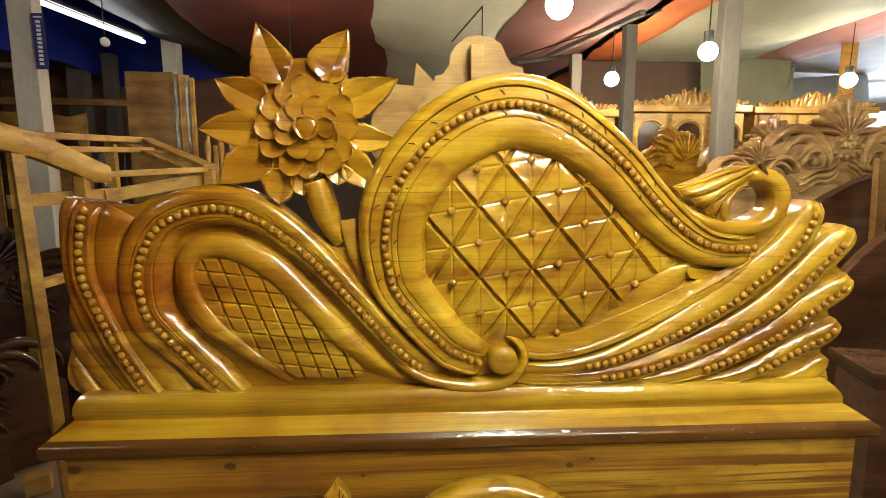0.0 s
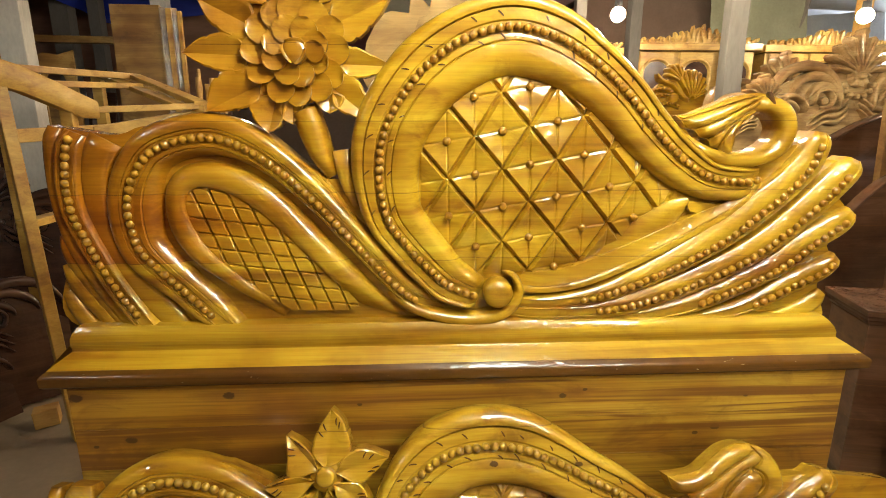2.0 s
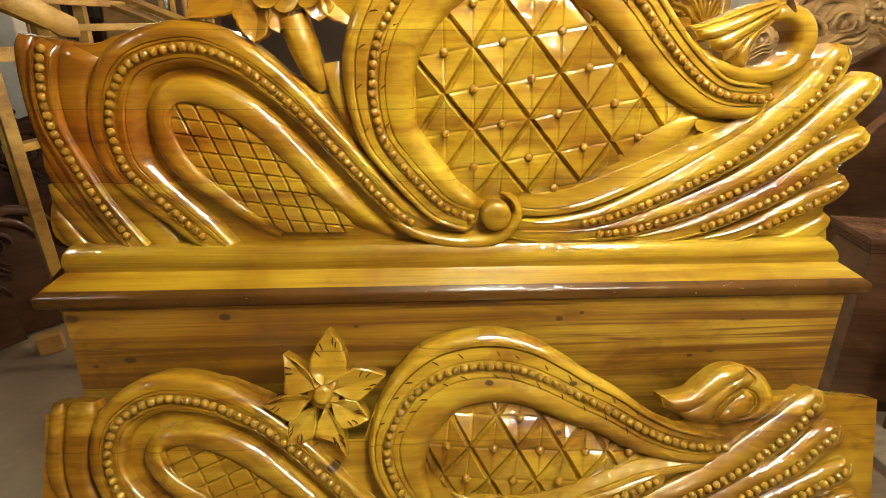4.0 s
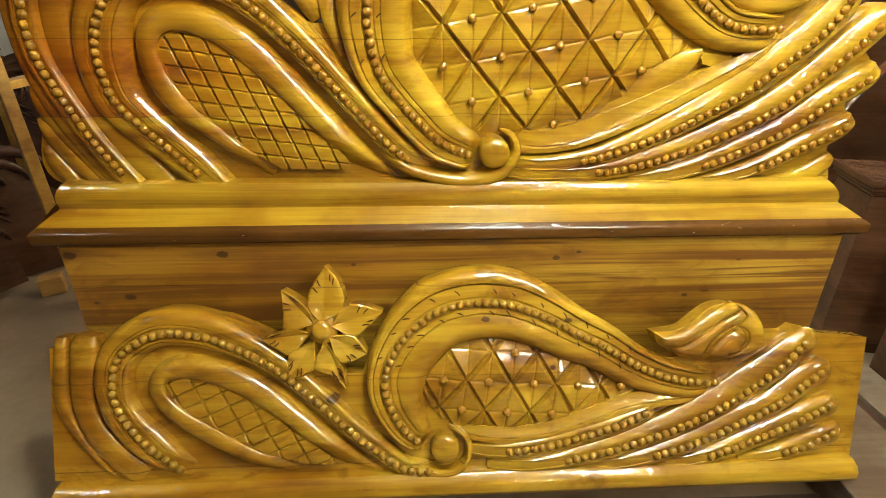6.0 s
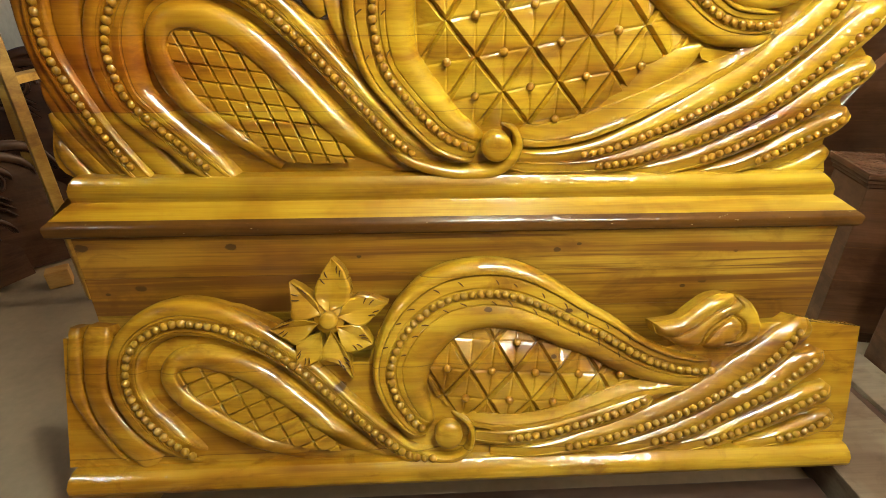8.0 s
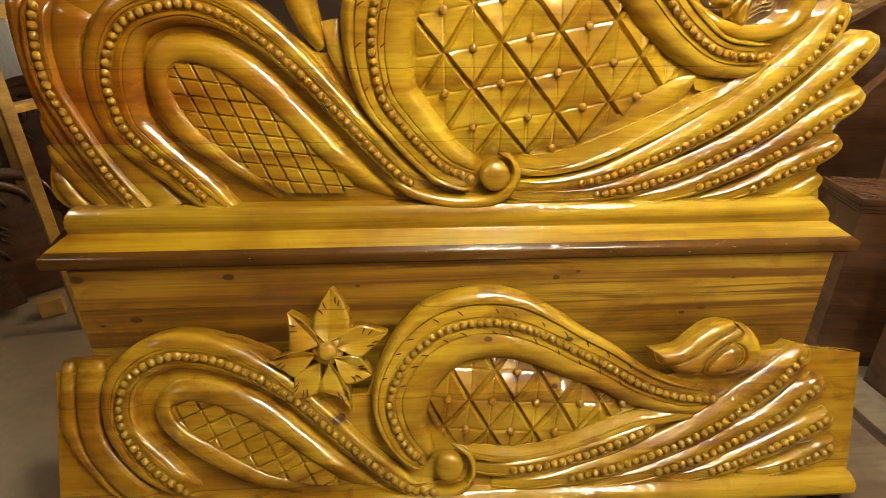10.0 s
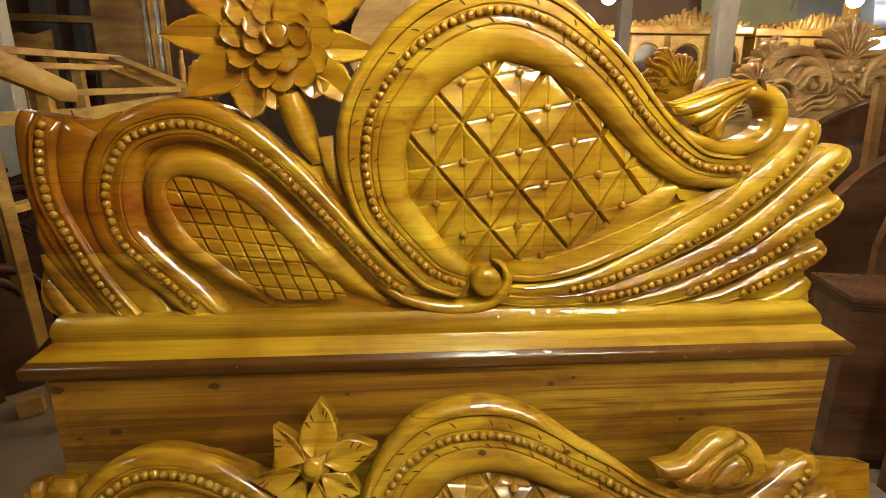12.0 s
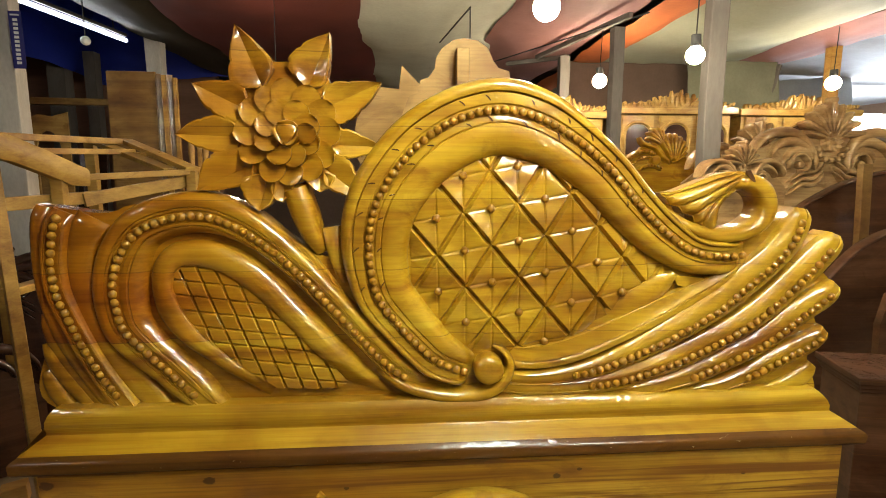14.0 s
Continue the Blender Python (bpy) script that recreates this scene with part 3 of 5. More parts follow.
# ---- carving curves: x, z and, for bands, the widths to both sides ----
H_WING = [
    (-0.87, 1.235, 0.026, 0.026), (-0.882, 1.206, 0.029, 0.029), (-0.89, 1.174, 0.029, 0.029), (-0.897, 1.123, 0.029, 0.029),
    (-0.893, 1.057, 0.029, 0.029), (-0.877, 1.008, 0.029, 0.029), (-0.855, 0.952, 0.029, 0.029), (-0.828, 0.891, 0.029, 0.029),
    (-0.79, 0.824, 0.029, 0.029), (-0.757, 0.774, 0.026, 0.026),
]
H_WINGL = [
    (-0.916, 1.248, 0.016, 0.016), (-0.925, 1.213, 0.018, 0.018), (-0.93, 1.162, 0.018, 0.018), (-0.931, 1.097, 0.018, 0.018),
    (-0.924, 1.031, 0.018, 0.018), (-0.908, 0.97, 0.018, 0.018), (-0.882, 0.909, 0.018, 0.018), (-0.843, 0.839, 0.018, 0.018),
    (-0.803, 0.775, 0.016, 0.016),
]
H_WINGR = [
    (-0.798, 1.248, 0.039, 0.044), (-0.823, 1.212, 0.037, 0.039), (-0.841, 1.161, 0.033, 0.034), (-0.848, 1.109, 0.031, 0.031),
    (-0.843, 1.05, 0.031, 0.031), (-0.826, 0.989, 0.031, 0.034), (-0.801, 0.924, 0.031, 0.037), (-0.764, 0.858, 0.031, 0.037),
    (-0.71, 0.794, 0.029, 0.031), (-0.679, 0.761, 0.024, 0.024),
]
H_LEFT = [
    (-0.56, 0.758, 0.029, 0.039), (-0.621, 0.82, 0.039, 0.052), (-0.665, 0.868, 0.044, 0.05), (-0.714, 0.919, 0.052, 0.052),
    (-0.755, 0.97, 0.055, 0.06), (-0.769, 1.029, 0.056, 0.068), (-0.767, 1.088, 0.055, 0.071), (-0.744, 1.147, 0.055, 0.06),
    (-0.706, 1.192, 0.055, 0.05), (-0.648, 1.216, 0.055, 0.043), (-0.571, 1.224, 0.054, 0.042), (-0.497, 1.198, 0.052, 0.035),
    (-0.428, 1.15, 0.047, 0.029), (-0.366, 1.092, 0.044, 0.026), (-0.308, 1.028, 0.042, 0.025), (-0.24, 0.95, 0.041, 0.025),
    (-0.185, 0.888, 0.039, 0.026), (-0.138, 0.846, 0.037, 0.026), (-0.062, 0.806, 0.029, 0.024),
]
H_MAIN = [
    (0.032, 0.844, 0.039, 0.039), (0.004, 0.854, 0.044, 0.052), (-0.048, 0.877, 0.05, 0.065), (-0.093, 0.918, 0.05, 0.073),
    (-0.148, 0.98, 0.05, 0.079), (-0.183, 1.03, 0.054, 0.082), (-0.199, 1.088, 0.06, 0.086), (-0.203, 1.155, 0.067, 0.09),
    (-0.19, 1.234, 0.071, 0.094), (-0.151, 1.309, 0.072, 0.099), (-0.083, 1.386, 0.072, 0.102), (0.006, 1.439, 0.072, 0.102),
    (0.097, 1.457, 0.073, 0.101), (0.192, 1.435, 0.068, 0.097), (0.278, 1.385, 0.055, 0.089), (0.356, 1.319, 0.05, 0.081),
    (0.423, 1.244, 0.048, 0.076), (0.496, 1.174, 0.046, 0.065), (0.569, 1.129, 0.039, 0.055), (0.644, 1.119, 0.035, 0.05),
    (0.704, 1.124, 0.026, 0.044),
]
H_P1 = [
    (0.100, 0.832, 0.006, 0.006), (0.154, 0.824, 0.016, 0.01), (0.231, 0.825, 0.022, 0.013), (0.327, 0.84, 0.027, 0.017), (0.431, 0.877, 0.037, 0.017), (0.526, 0.92, 0.046, 0.017),
    (0.631, 0.981, 0.052, 0.018), (0.709, 1.044, 0.052, 0.02), (0.774, 1.103, 0.046, 0.021), (0.813, 1.156, 0.042, 0.024),
    (0.829, 1.205, 0.031, 0.024), (0.834, 1.232, 0.016, 0.016),
]
H_P2 = [
    (0.085, 0.806, 0.006, 0.006), (0.14, 0.801, 0.012, 0.013), (0.26, 0.8, 0.018, 0.016), (0.385, 0.809, 0.031, 0.018), (0.507, 0.844, 0.037, 0.018), (0.62, 0.89, 0.041, 0.018),
    (0.725, 0.949, 0.043, 0.018), (0.817, 1.028, 0.043, 0.021), (0.888, 1.102, 0.043, 0.024), (0.92, 1.144, 0.034, 0.024),
    (0.93, 1.168, 0.018, 0.016),
]
H_P3 = [
    (0.39, 0.774, 0.012, 0.01), (0.476, 0.789, 0.022, 0.013), (0.576, 0.812, 0.031, 0.016), (0.686, 0.857, 0.037, 0.017),
    (0.778, 0.903, 0.041, 0.017), (0.858, 0.967, 0.041, 0.018), (0.923, 1.015, 0.034, 0.021), (0.947, 1.042, 0.018, 0.016),
]
H_P4 = [
    (0.564, 0.766, 0.012, 0.008), (0.651, 0.785, 0.022, 0.01), (0.734, 0.813, 0.027, 0.016), (0.824, 0.858, 0.034, 0.017),
    (0.896, 0.895, 0.031, 0.018), (0.93, 0.926, 0.018, 0.016),
]
H_P5 = [
    (0.712, 0.762, 0.009, 0.008), (0.814, 0.775, 0.018, 0.013), (0.886, 0.803, 0.027, 0.018), (0.913, 0.832, 0.018, 0.013),
]
H_INO = [
    (-0.451, 0.79), (-0.56, 0.871), (-0.647, 0.938), (-0.688, 1), (-0.699, 1.067), (-0.686, 1.124), (-0.645, 1.162), (-0.568, 1.171), (-0.506, 1.151),
    (-0.443, 1.111), (-0.381, 1.05), (-0.317, 0.976), (-0.252, 0.903), (-0.186, 0.83), (-0.125, 0.781),
]
H_INI = [
    (-0.423, 0.822), (-0.494, 0.87), (-0.544, 0.916), (-0.594, 0.965), (-0.629, 1.02), (-0.643, 1.073), (-0.63, 1.102), (-0.6, 1.111),
    (-0.547, 1.097), (-0.485, 1.056), (-0.422, 0.996), (-0.359, 0.926), (-0.272, 0.829),
]
H_QUILT = [
    (0.074, 1.365), (-0.009, 1.33), (-0.074, 1.279), (-0.108, 1.18), (-0.099, 1.1), (-0.069, 1.011), (-0.007, 0.94), (0.089, 0.898), (0.173, 0.891),
    (0.271, 0.91), (0.353, 0.957), (0.435, 1.021), (0.523, 1.078), (0.457, 1.128), (0.384, 1.19), (0.313, 1.257), (0.236, 1.323), (0.149, 1.359),
]
H_LEAF2 = [
    (0.522, 1.073), (0.645, 1.057), (0.575, 1.036), (0.535, 1.047),
]
H_S1 = [
    (0.120, 0.866, 0.034, 0.014), (0.180, 0.862, 0.040, 0.014), (0.262, 0.872, 0.044, 0.014), (0.320, 0.890, 0.046, 0.014), (0.398, 0.924, 0.044, 0.015), (0.481, 0.966, 0.040, 0.016),
    (0.563, 1.012, 0.032, 0.016), (0.645, 1.062, 0.018, 0.013), (0.704, 1.118, 0.012, 0.012),
]
H_HOOK = [
    (0.652, 1.287, 0.018, 0.01), (0.697, 1.291, 0.026, 0.018), (0.734, 1.274, 0.027, 0.024), (0.749, 1.238, 0.026, 0.025),
    (0.735, 1.199, 0.025, 0.024), (0.685, 1.173, 0.022, 0.018), (0.615, 1.171, 0.021, 0.016), (0.543, 1.194, 0.016, 0.016),
    (0.499, 1.229, 0.01, 0.01),
]
H_FIN0 = [
    (-0.94, 0.935, 0.015, 0.015), (-0.919, 0.88, 0.022, 0.022), (-0.886, 0.829, 0.022, 0.022), (-0.845, 0.772, 0.016, 0.016),
]
H_FIN1 = [
    (-0.933, 1.004, 0.016, 0.016), (-0.923, 0.957, 0.022, 0.022), (-0.898, 0.898, 0.022, 0.022), (-0.856, 0.832, 0.022, 0.022),
    (-0.819, 0.771, 0.016, 0.016),
]
H_FIN2 = [
    (-0.947, 0.869, 0.015, 0.015), (-0.931, 0.824, 0.021, 0.021), (-0.901, 0.773, 0.020, 0.020),
]
H_BOARD = [
    (-0.914, 1.248), (-0.778, 1.231), (-0.736, 1.247), (-0.651, 1.256), (-0.563, 1.267), (-0.488, 1.251), (-0.42, 1.203), (-0.374, 1.156),
    (-0.299, 1.129), (-0.263, 1.201), (-0.231, 1.266), (-0.177, 1.352), (-0.093, 1.45), (0.016, 1.507), (0.113, 1.516), (0.205, 1.495),
    (0.279, 1.439), (0.349, 1.362), (0.421, 1.286), (0.492, 1.232), (0.607, 1.181), (0.775, 1.2), (0.831, 1.207), (0.842, 1.172), (0.922, 1.157),
    (0.917, 1.073), (0.942, 1.045), (0.908, 0.952), (0.927, 0.915), (0.899, 0.856), (0.922, 0.743), (-0.954, 0.793), (-0.941, 0.924), (-0.914, 1.031),
]
F_LEFT = [
    (-0.633, 0.209, 0.02, 0.028), (-0.678, 0.238, 0.03, 0.038), (-0.724, 0.278, 0.043, 0.045), (-0.765, 0.329, 0.048, 0.04),
    (-0.787, 0.376, 0.048, 0.04), (-0.792, 0.423, 0.05, 0.04), (-0.78, 0.471, 0.053, 0.038), (-0.743, 0.509, 0.055, 0.035),
    (-0.689, 0.533, 0.056, 0.035), (-0.629, 0.532, 0.055, 0.035), (-0.573, 0.52, 0.05, 0.033), (-0.518, 0.496, 0.045, 0.028),
    (-0.464, 0.467, 0.04, 0.023), (-0.397, 0.417, 0.038, 0.021), (-0.331, 0.357, 0.035, 0.021), (-0.266, 0.295, 0.033, 0.021),
    (-0.196, 0.237, 0.03, 0.021), (-0.141, 0.2, 0.025, 0.02), (-0.074, 0.192, 0.02, 0.015),
]
F_MAIN = [
    (-0.097, 0.261, 0.025, 0.028), (-0.13, 0.282, 0.033, 0.055), (-0.156, 0.313, 0.038, 0.07), (-0.174, 0.346, 0.041, 0.08),
    (-0.186, 0.386, 0.044, 0.093), (-0.186, 0.424, 0.045, 0.095), (-0.165, 0.477, 0.053, 0.098), (-0.128, 0.526, 0.065, 0.098),
    (-0.06, 0.572, 0.078, 0.093), (0.021, 0.589, 0.081, 0.09), (0.105, 0.581, 0.08, 0.085), (0.18, 0.552, 0.069, 0.078), (0.252, 0.514, 0.058, 0.073),
    (0.32, 0.48, 0.053, 0.065), (0.389, 0.438, 0.045, 0.06), (0.462, 0.406, 0.04, 0.053), (0.541, 0.389, 0.034, 0.045), (0.597, 0.389, 0.02, 0.033),
]
F_P1 = [
    (0.007, 0.242, 0.011, 0.01), (0.075, 0.237, 0.021, 0.013), (0.17, 0.244, 0.026, 0.015), (0.265, 0.265, 0.03, 0.016), (0.341, 0.287, 0.026, 0.018),
    (0.419, 0.318, 0.018, 0.015), (0.443, 0.33, 0.009, 0.01),
]
F_P2 = [
    (0.047, 0.203, 0.009, 0.008), (0.156, 0.203, 0.018, 0.01), (0.282, 0.219, 0.03, 0.016), (0.383, 0.243, 0.039, 0.016),
    (0.493, 0.278, 0.044, 0.016), (0.592, 0.322, 0.05, 0.016), (0.676, 0.373, 0.053, 0.018), (0.744, 0.421, 0.048, 0.019),
    (0.787, 0.464, 0.039, 0.021), (0.807, 0.488, 0.03, 0.023), (0.812, 0.51, 0.015, 0.015),
]
F_P3 = [
    (0.293, 0.19, 0.009, 0.008), (0.363, 0.198, 0.018, 0.013), (0.446, 0.214, 0.026, 0.015), (0.55, 0.244, 0.033, 0.016),
    (0.654, 0.289, 0.039, 0.016), (0.744, 0.333, 0.039, 0.018), (0.816, 0.386, 0.039, 0.02), (0.846, 0.407, 0.03, 0.02), (0.859, 0.431, 0.015, 0.015),
]
F_P4 = [
    (0.474, 0.185, 0.011, 0.008), (0.586, 0.209, 0.024, 0.015), (0.684, 0.242, 0.033, 0.016), (0.768, 0.274, 0.035, 0.016),
    (0.837, 0.305, 0.035, 0.018), (0.872, 0.324, 0.026, 0.019), (0.887, 0.341, 0.015, 0.013),
]
F_P5 = [
    (0.658, 0.186, 0.011, 0.008), (0.771, 0.209, 0.026, 0.015), (0.834, 0.228, 0.03, 0.016), (0.883, 0.252, 0.024, 0.018),
    (0.904, 0.266, 0.011, 0.013),
]
F_INO = [
    (-0.406, 0.189), (-0.509, 0.225), (-0.584, 0.264), (-0.658, 0.312), (-0.706, 0.36), (-0.726, 0.408), (-0.713, 0.447), (-0.674, 0.476),
    (-0.617, 0.482), (-0.548, 0.468), (-0.486, 0.44), (-0.423, 0.398), (-0.361, 0.342), (-0.298, 0.285), (-0.234, 0.228), (-0.182, 0.188),
]
F_INI = [
    (-0.379, 0.226), (-0.456, 0.25), (-0.519, 0.284), (-0.581, 0.323), (-0.637, 0.358), (-0.675, 0.397), (-0.677, 0.419), (-0.651, 0.43),
    (-0.589, 0.419), (-0.526, 0.392), (-0.464, 0.352), (-0.402, 0.303), (-0.313, 0.224),
]
F_QUILT = [
    (0.063, 0.495), (-0.004, 0.483), (-0.05, 0.458), (-0.084, 0.407), (-0.072, 0.353), (-0.032, 0.31), (0.034, 0.277), (0.115, 0.27), (0.197, 0.281),
    (0.279, 0.306), (0.347, 0.332), (0.422, 0.361), (0.346, 0.401), (0.264, 0.435), (0.169, 0.474),
]
F_S1 = [
    (-0.022, 0.282, 0.004, 0.008), (0.028, 0.273, 0.011, 0.011), (0.102, 0.266, 0.013, 0.013), (0.197, 0.277, 0.014, 0.014), (0.292, 0.304, 0.015, 0.015),
    (0.388, 0.335, 0.015, 0.015), (0.484, 0.348, 0.013, 0.013), (0.567, 0.357, 0.01, 0.01),
]
F_BOARD = [
    (-0.914, 0.503), (-0.82, 0.505), (-0.774, 0.545), (-0.73, 0.574), (-0.642, 0.582), (-0.543, 0.566), (-0.456, 0.528), (-0.394, 0.484),
    (-0.319, 0.428), (-0.241, 0.426), (-0.213, 0.505), (-0.159, 0.583), (-0.08, 0.647), (0.025, 0.664), (0.103, 0.659), (0.209, 0.601),
    (0.317, 0.531), (0.413, 0.468), (0.482, 0.442), (0.564, 0.457), (0.688, 0.494), (0.813, 0.498), (0.972, 0.48), (0.944, 0.186), (-0.923, 0.193),
]


# ---- the shed ----
def cloth(name, x0, x1, y0, y1, z, sag, material, label, nx=26, ny=90, slope=0.0):
    """A strip of tarpaulin hung under the roof: it sags between its ties and is puckered along them."""
    verts = []
    for i in range(ny):
        for j in range(nx):
            u, v = j / (nx - 1), i / (ny - 1)
            x, y = x0 + (x1 - x0) * u, y0 + (y1 - y0) * v
            dip = sag * (4 * u * (1 - u)) * (0.75 + 0.25 * math.sin(y * 2.1 + x0 * 3))
            wr = 0.03 * noise.noise((x * 2.5, y * 1.2, z + x0)) + 0.009 * noise.noise((x * 9, y * 4, z - x0)) + 0.007 * math.sin(y * 9 + 3 * x) * (1 - u)
            edge = 0.03 * math.sin(y * 3.1 + x0 * 5) + 0.02 * noise.noise((y * 3, x0, 0.0))
            verts.append((x + edge * (1 if j in (0, nx - 1) else 0.6), y, z - dip + wr + slope * (x - x0)))
    ob = mesh_object(name, verts, grid_faces(ny, nx), material, None, "", sharp=80)
    return tagged(ob, label, "ceiling", kind="structure")


ground = part("floor", box_bm(-7, 8, -5, 10, -0.12, 0.0, 0), FLOOR)
tagged(ground, "dusty beige cement workshop floor", "floor", kind="structure")
for nm, dims in (("wall_back", (-7, 8, 10, 10.15, 0, 3.2)), ("wall_left", (-7.15, -7, -5, 10.15, 0, 3.2)), ("wall_front", (-7, 8, -5.15, -5, 0, 3.2))):
    tagged(part(nm, box_bm(*dims, 0), WALL), "dim soot-brown workshop wall", "wall", kind="structure")
tagged(part("wall_right", box_bm(8, 8.15, -5, 10.15, 0, 3.2, 0), WALL), "dim soot-brown workshop wall", "wall", kind="structure")
tagged(part("roof", box_bm(-7.2, 8.2, -5.2, 10.2, 3.2, 3.3, 0), WALL), "dark sheet roof above the tarpaulins", "roof", kind="structure")

cloth("ceiling", -2.42, -1.75, -5, 10, 2.52, 0.10, OLIVE_CLOTH, "sagging dark olive tarpaulin under the shed roof")
cloth("ceiling", -1.8, -0.42, -5, 10, 2.44, 0.06, RED_CLOTH, "sagging dark maroon tarpaulin under the shed roof")
cloth("ceiling", -0.5, 0.66, -5, 10, 2.46, 0.06, WHITE_CLOTH, "sagging greenish white tarpaulin under the shed roof")
cloth("ceiling", 0.60, 1.5, -5, 10, 2.45, 0.06, MAUVE_CLOTH, "sagging faded red tarpaulin under the shed roof")
cloth("ceiling", 1.62, 1.95, -5, 10, 2.46, 0.03, ORANGE_CLOTH, "narrow orange tarpaulin strip under the shed roof")
cloth("ceiling", 1.9, 3.35, -5, 10, 2.48, 0.12, GREEN_CLOTH, "sagging pale green tarpaulin under the shed roof")
cloth("ceiling", 3.3, 3.9, -5, 10, 2.46, 0.05, MAUVE_CLOTH, "faded red tarpaulin strip under the shed roof")
cloth("ceiling", 3.85, 8.0, -5, 10, 2.5, 0.10, GREY_CLOTH, "sagging grey tarpaulin under the shed roof")
drape = cloth("wall_tarpaulin", 0, 0.62, 0, 1.3, 0, 0.05, DRAPE_CLOTH, "dim brown tarpaulin drape hung behind the wardrobes")
drape.matrix_basis = Matrix(((0, 1, 0, 1.5), (0, 0, 1, 5.4), (-1, 0, 0, 2.45), (0, 0, 0, 1)))
drape["category"] = "tarpaulin"
drape = cloth("wall_tarpaulin", 0, 0.66, 0, 0.95, 0, 0.06, DRAPE_GREEN, "grey-green tarpaulin drape hung behind the wardrobes")
drape.matrix_basis = Matrix(((0, 1, 0, 2.72), (0, 0, 1, 5.25), (-1, 0, 0, 2.45), (0, 0, 0, 1)))
drape["category"] = "tarpaulin"
drape = cloth("wall_tarpaulin", 0, 0.75, 0, 1.7, 0, 0.08, GREY_CLOTH, "pale grey tarpaulin hung at the open side of the shed")
drape.matrix_basis = Matrix(((0, 1, 0, 3.55), (0, 0, 1, 6.15), (-1, 0, 0, 2.42), (0, 0, 0, 1)))
drape["category"] = "tarpaulin"
blue = cloth("wall_tarpaulin", 0, 0.92, 0, 11.6, 0, 0.03, BLUE_CLOTH, "deep blue tarpaulin hung as a side wall of the shed")
blue.matrix_basis = Matrix(((0, 0, 1, -3.6), (0, 1, 0, -4), (-1, 0, 0, 3.3), (0, 0, 0, 1)))
blue["category"] = "tarpaulin"

blue = cloth("wall_tarpaulin", 0, 0.78, 0, 1.6, 0, 0.05, BLUE_CLOTH, "deep blue tarpaulin hung across the shed's dim end")
blue.matrix_basis = Matrix(((0, 1, 0, -3.75), (0, 0, 1, 6.5), (-1, 0, 0, 3.18), (0, 0, 0, 1)))
blue["category"] = "tarpaulin"


def post(x, y, w, d, top, material, label, yaw=0.0, lean=0.0):
    """A square post with slightly uneven faces."""
    bm = box_bm(-w / 2, w / 2, -d / 2, d / 2, 0, top, 0.006)
    bmesh.ops.subdivide_edges(bm, edges=[e for e in bm.edges if abs(e.verts[0].co.z - e.verts[1].co.z) > 0.5], cuts=14)
    for v in bm.verts:
        v.co.x += 0.006 * noise.noise((v.co.x * 9, v.co.z * 3, x))
        v.co.y += 0.006 * noise.noise((v.co.y * 9, v.co.z * 3, y + 5))
    ob = part("post", bm, material)
    ob.matrix_basis = pose(x, y, 0, 0, lean, yaw)
    return tagged(ob, label, "post", "posts under the shed roof")


post(-2.33, 3.2, 0.13, 0.12, 2.52, POST, "grey concrete post with a blue sign tied on", 8)
post(1.507, 2.72, 0.10, 0.07, 2.5, POST_GREY, "rough grey timber post beside hanging bulb", 2)
post(1.332, 3.6, 0.083, 0.06, 2.29, POST_GREY, "grey timber post under the tarpaulin edge", 10)
post(1.31, 4.75, 0.09, 0.09, 2.34, POST_GREY, "thin grey post standing farther back")
post(-3.72, 6.0, 0.18, 0.15, 2.6, POST_DARK, "dark grey post among stacked boards")
post(-3.44, 6.1, 0.12, 0.12, 2.6, POST_DARK, "dark grey post among stacked boards")
post(-2.3, 5.0, 0.13, 0.12, 2.5, POST, "pale grey post behind stacked boards")
# Pale wood here stands in for the bulb's yellow light on the post.
post(3.72, 4.6, 0.10, 0.08, 2.5, PALE, "timber post behind a hanging bulb, coloured as lit yellow by it")


# ---- lamps ----
def bulb(x, y, z, label="lit round bulb hanging from a thin wire", r=0.055):
    """A hanging bulb: globe, neck, holder and wire."""
    e = root("hanging_bulb", pose(x, y, z), label, "lamp", "bulbs under the shed roof")
    bm = bmesh.new()
    bmesh.ops.create_icosphere(bm, subdivisions=3, radius=r)
    part("globe", bm, BULB_GLOW, e, "glowing warm white globe", smooth=True)
    bm = bmesh.new()
    bmesh.ops.create_cone(bm, segments=16, radius1=r * 0.55, radius2=r * 0.5, depth=0.05, cap_ends=True, matrix=Matrix.Translation((0, 0, r + 0.022)))
    part("holder", bm, BLACK, e, "black bulb holder", smooth=True)
    part("wire", beam_bm((0, 0, r + 0.04), (0.01, 0, 2.42 - z), 0.0045, 0.0045, 0), BLACK, e)
    return e


for bx, by, bz in ((0.47, 2.2, 1.99), (1.44, 4.2, 2.04), (3.2, 3.95, 2.0), (1.3, -0.9, 2.12), (3.2, 1.4, 2.15), (1.2, -2.6, 2.15)):
    bulb(bx, by, bz)
bulb(1.171, 2.3, 1.832, r=0.040)
bulb(0.24, 0.22, 2.02, "lit round bulb hanging over the beds", 0.042)
# Added bulb, hidden behind the flower, to brighten the tarpaulins.
bulb(-0.88, 3.3, 1.84, "small unseen bulb added to brighten the tarpaulins behind the headboard", 0.034)


def tube_lamp(a, b, material=UNSEEN_LAMP_GLOW, thick=0.048, cover=0.3, cap=WHITE_PAINT):
    e = root("tube_lamp", pose(0, 0, 0), "lit white ceiling lamp on a flat batten, the front ones added unseen", "lamp")
    part("tube", beam_bm(a, b, thick, thick, thick * 0.35), material, e, "glowing cool white lamp bar")
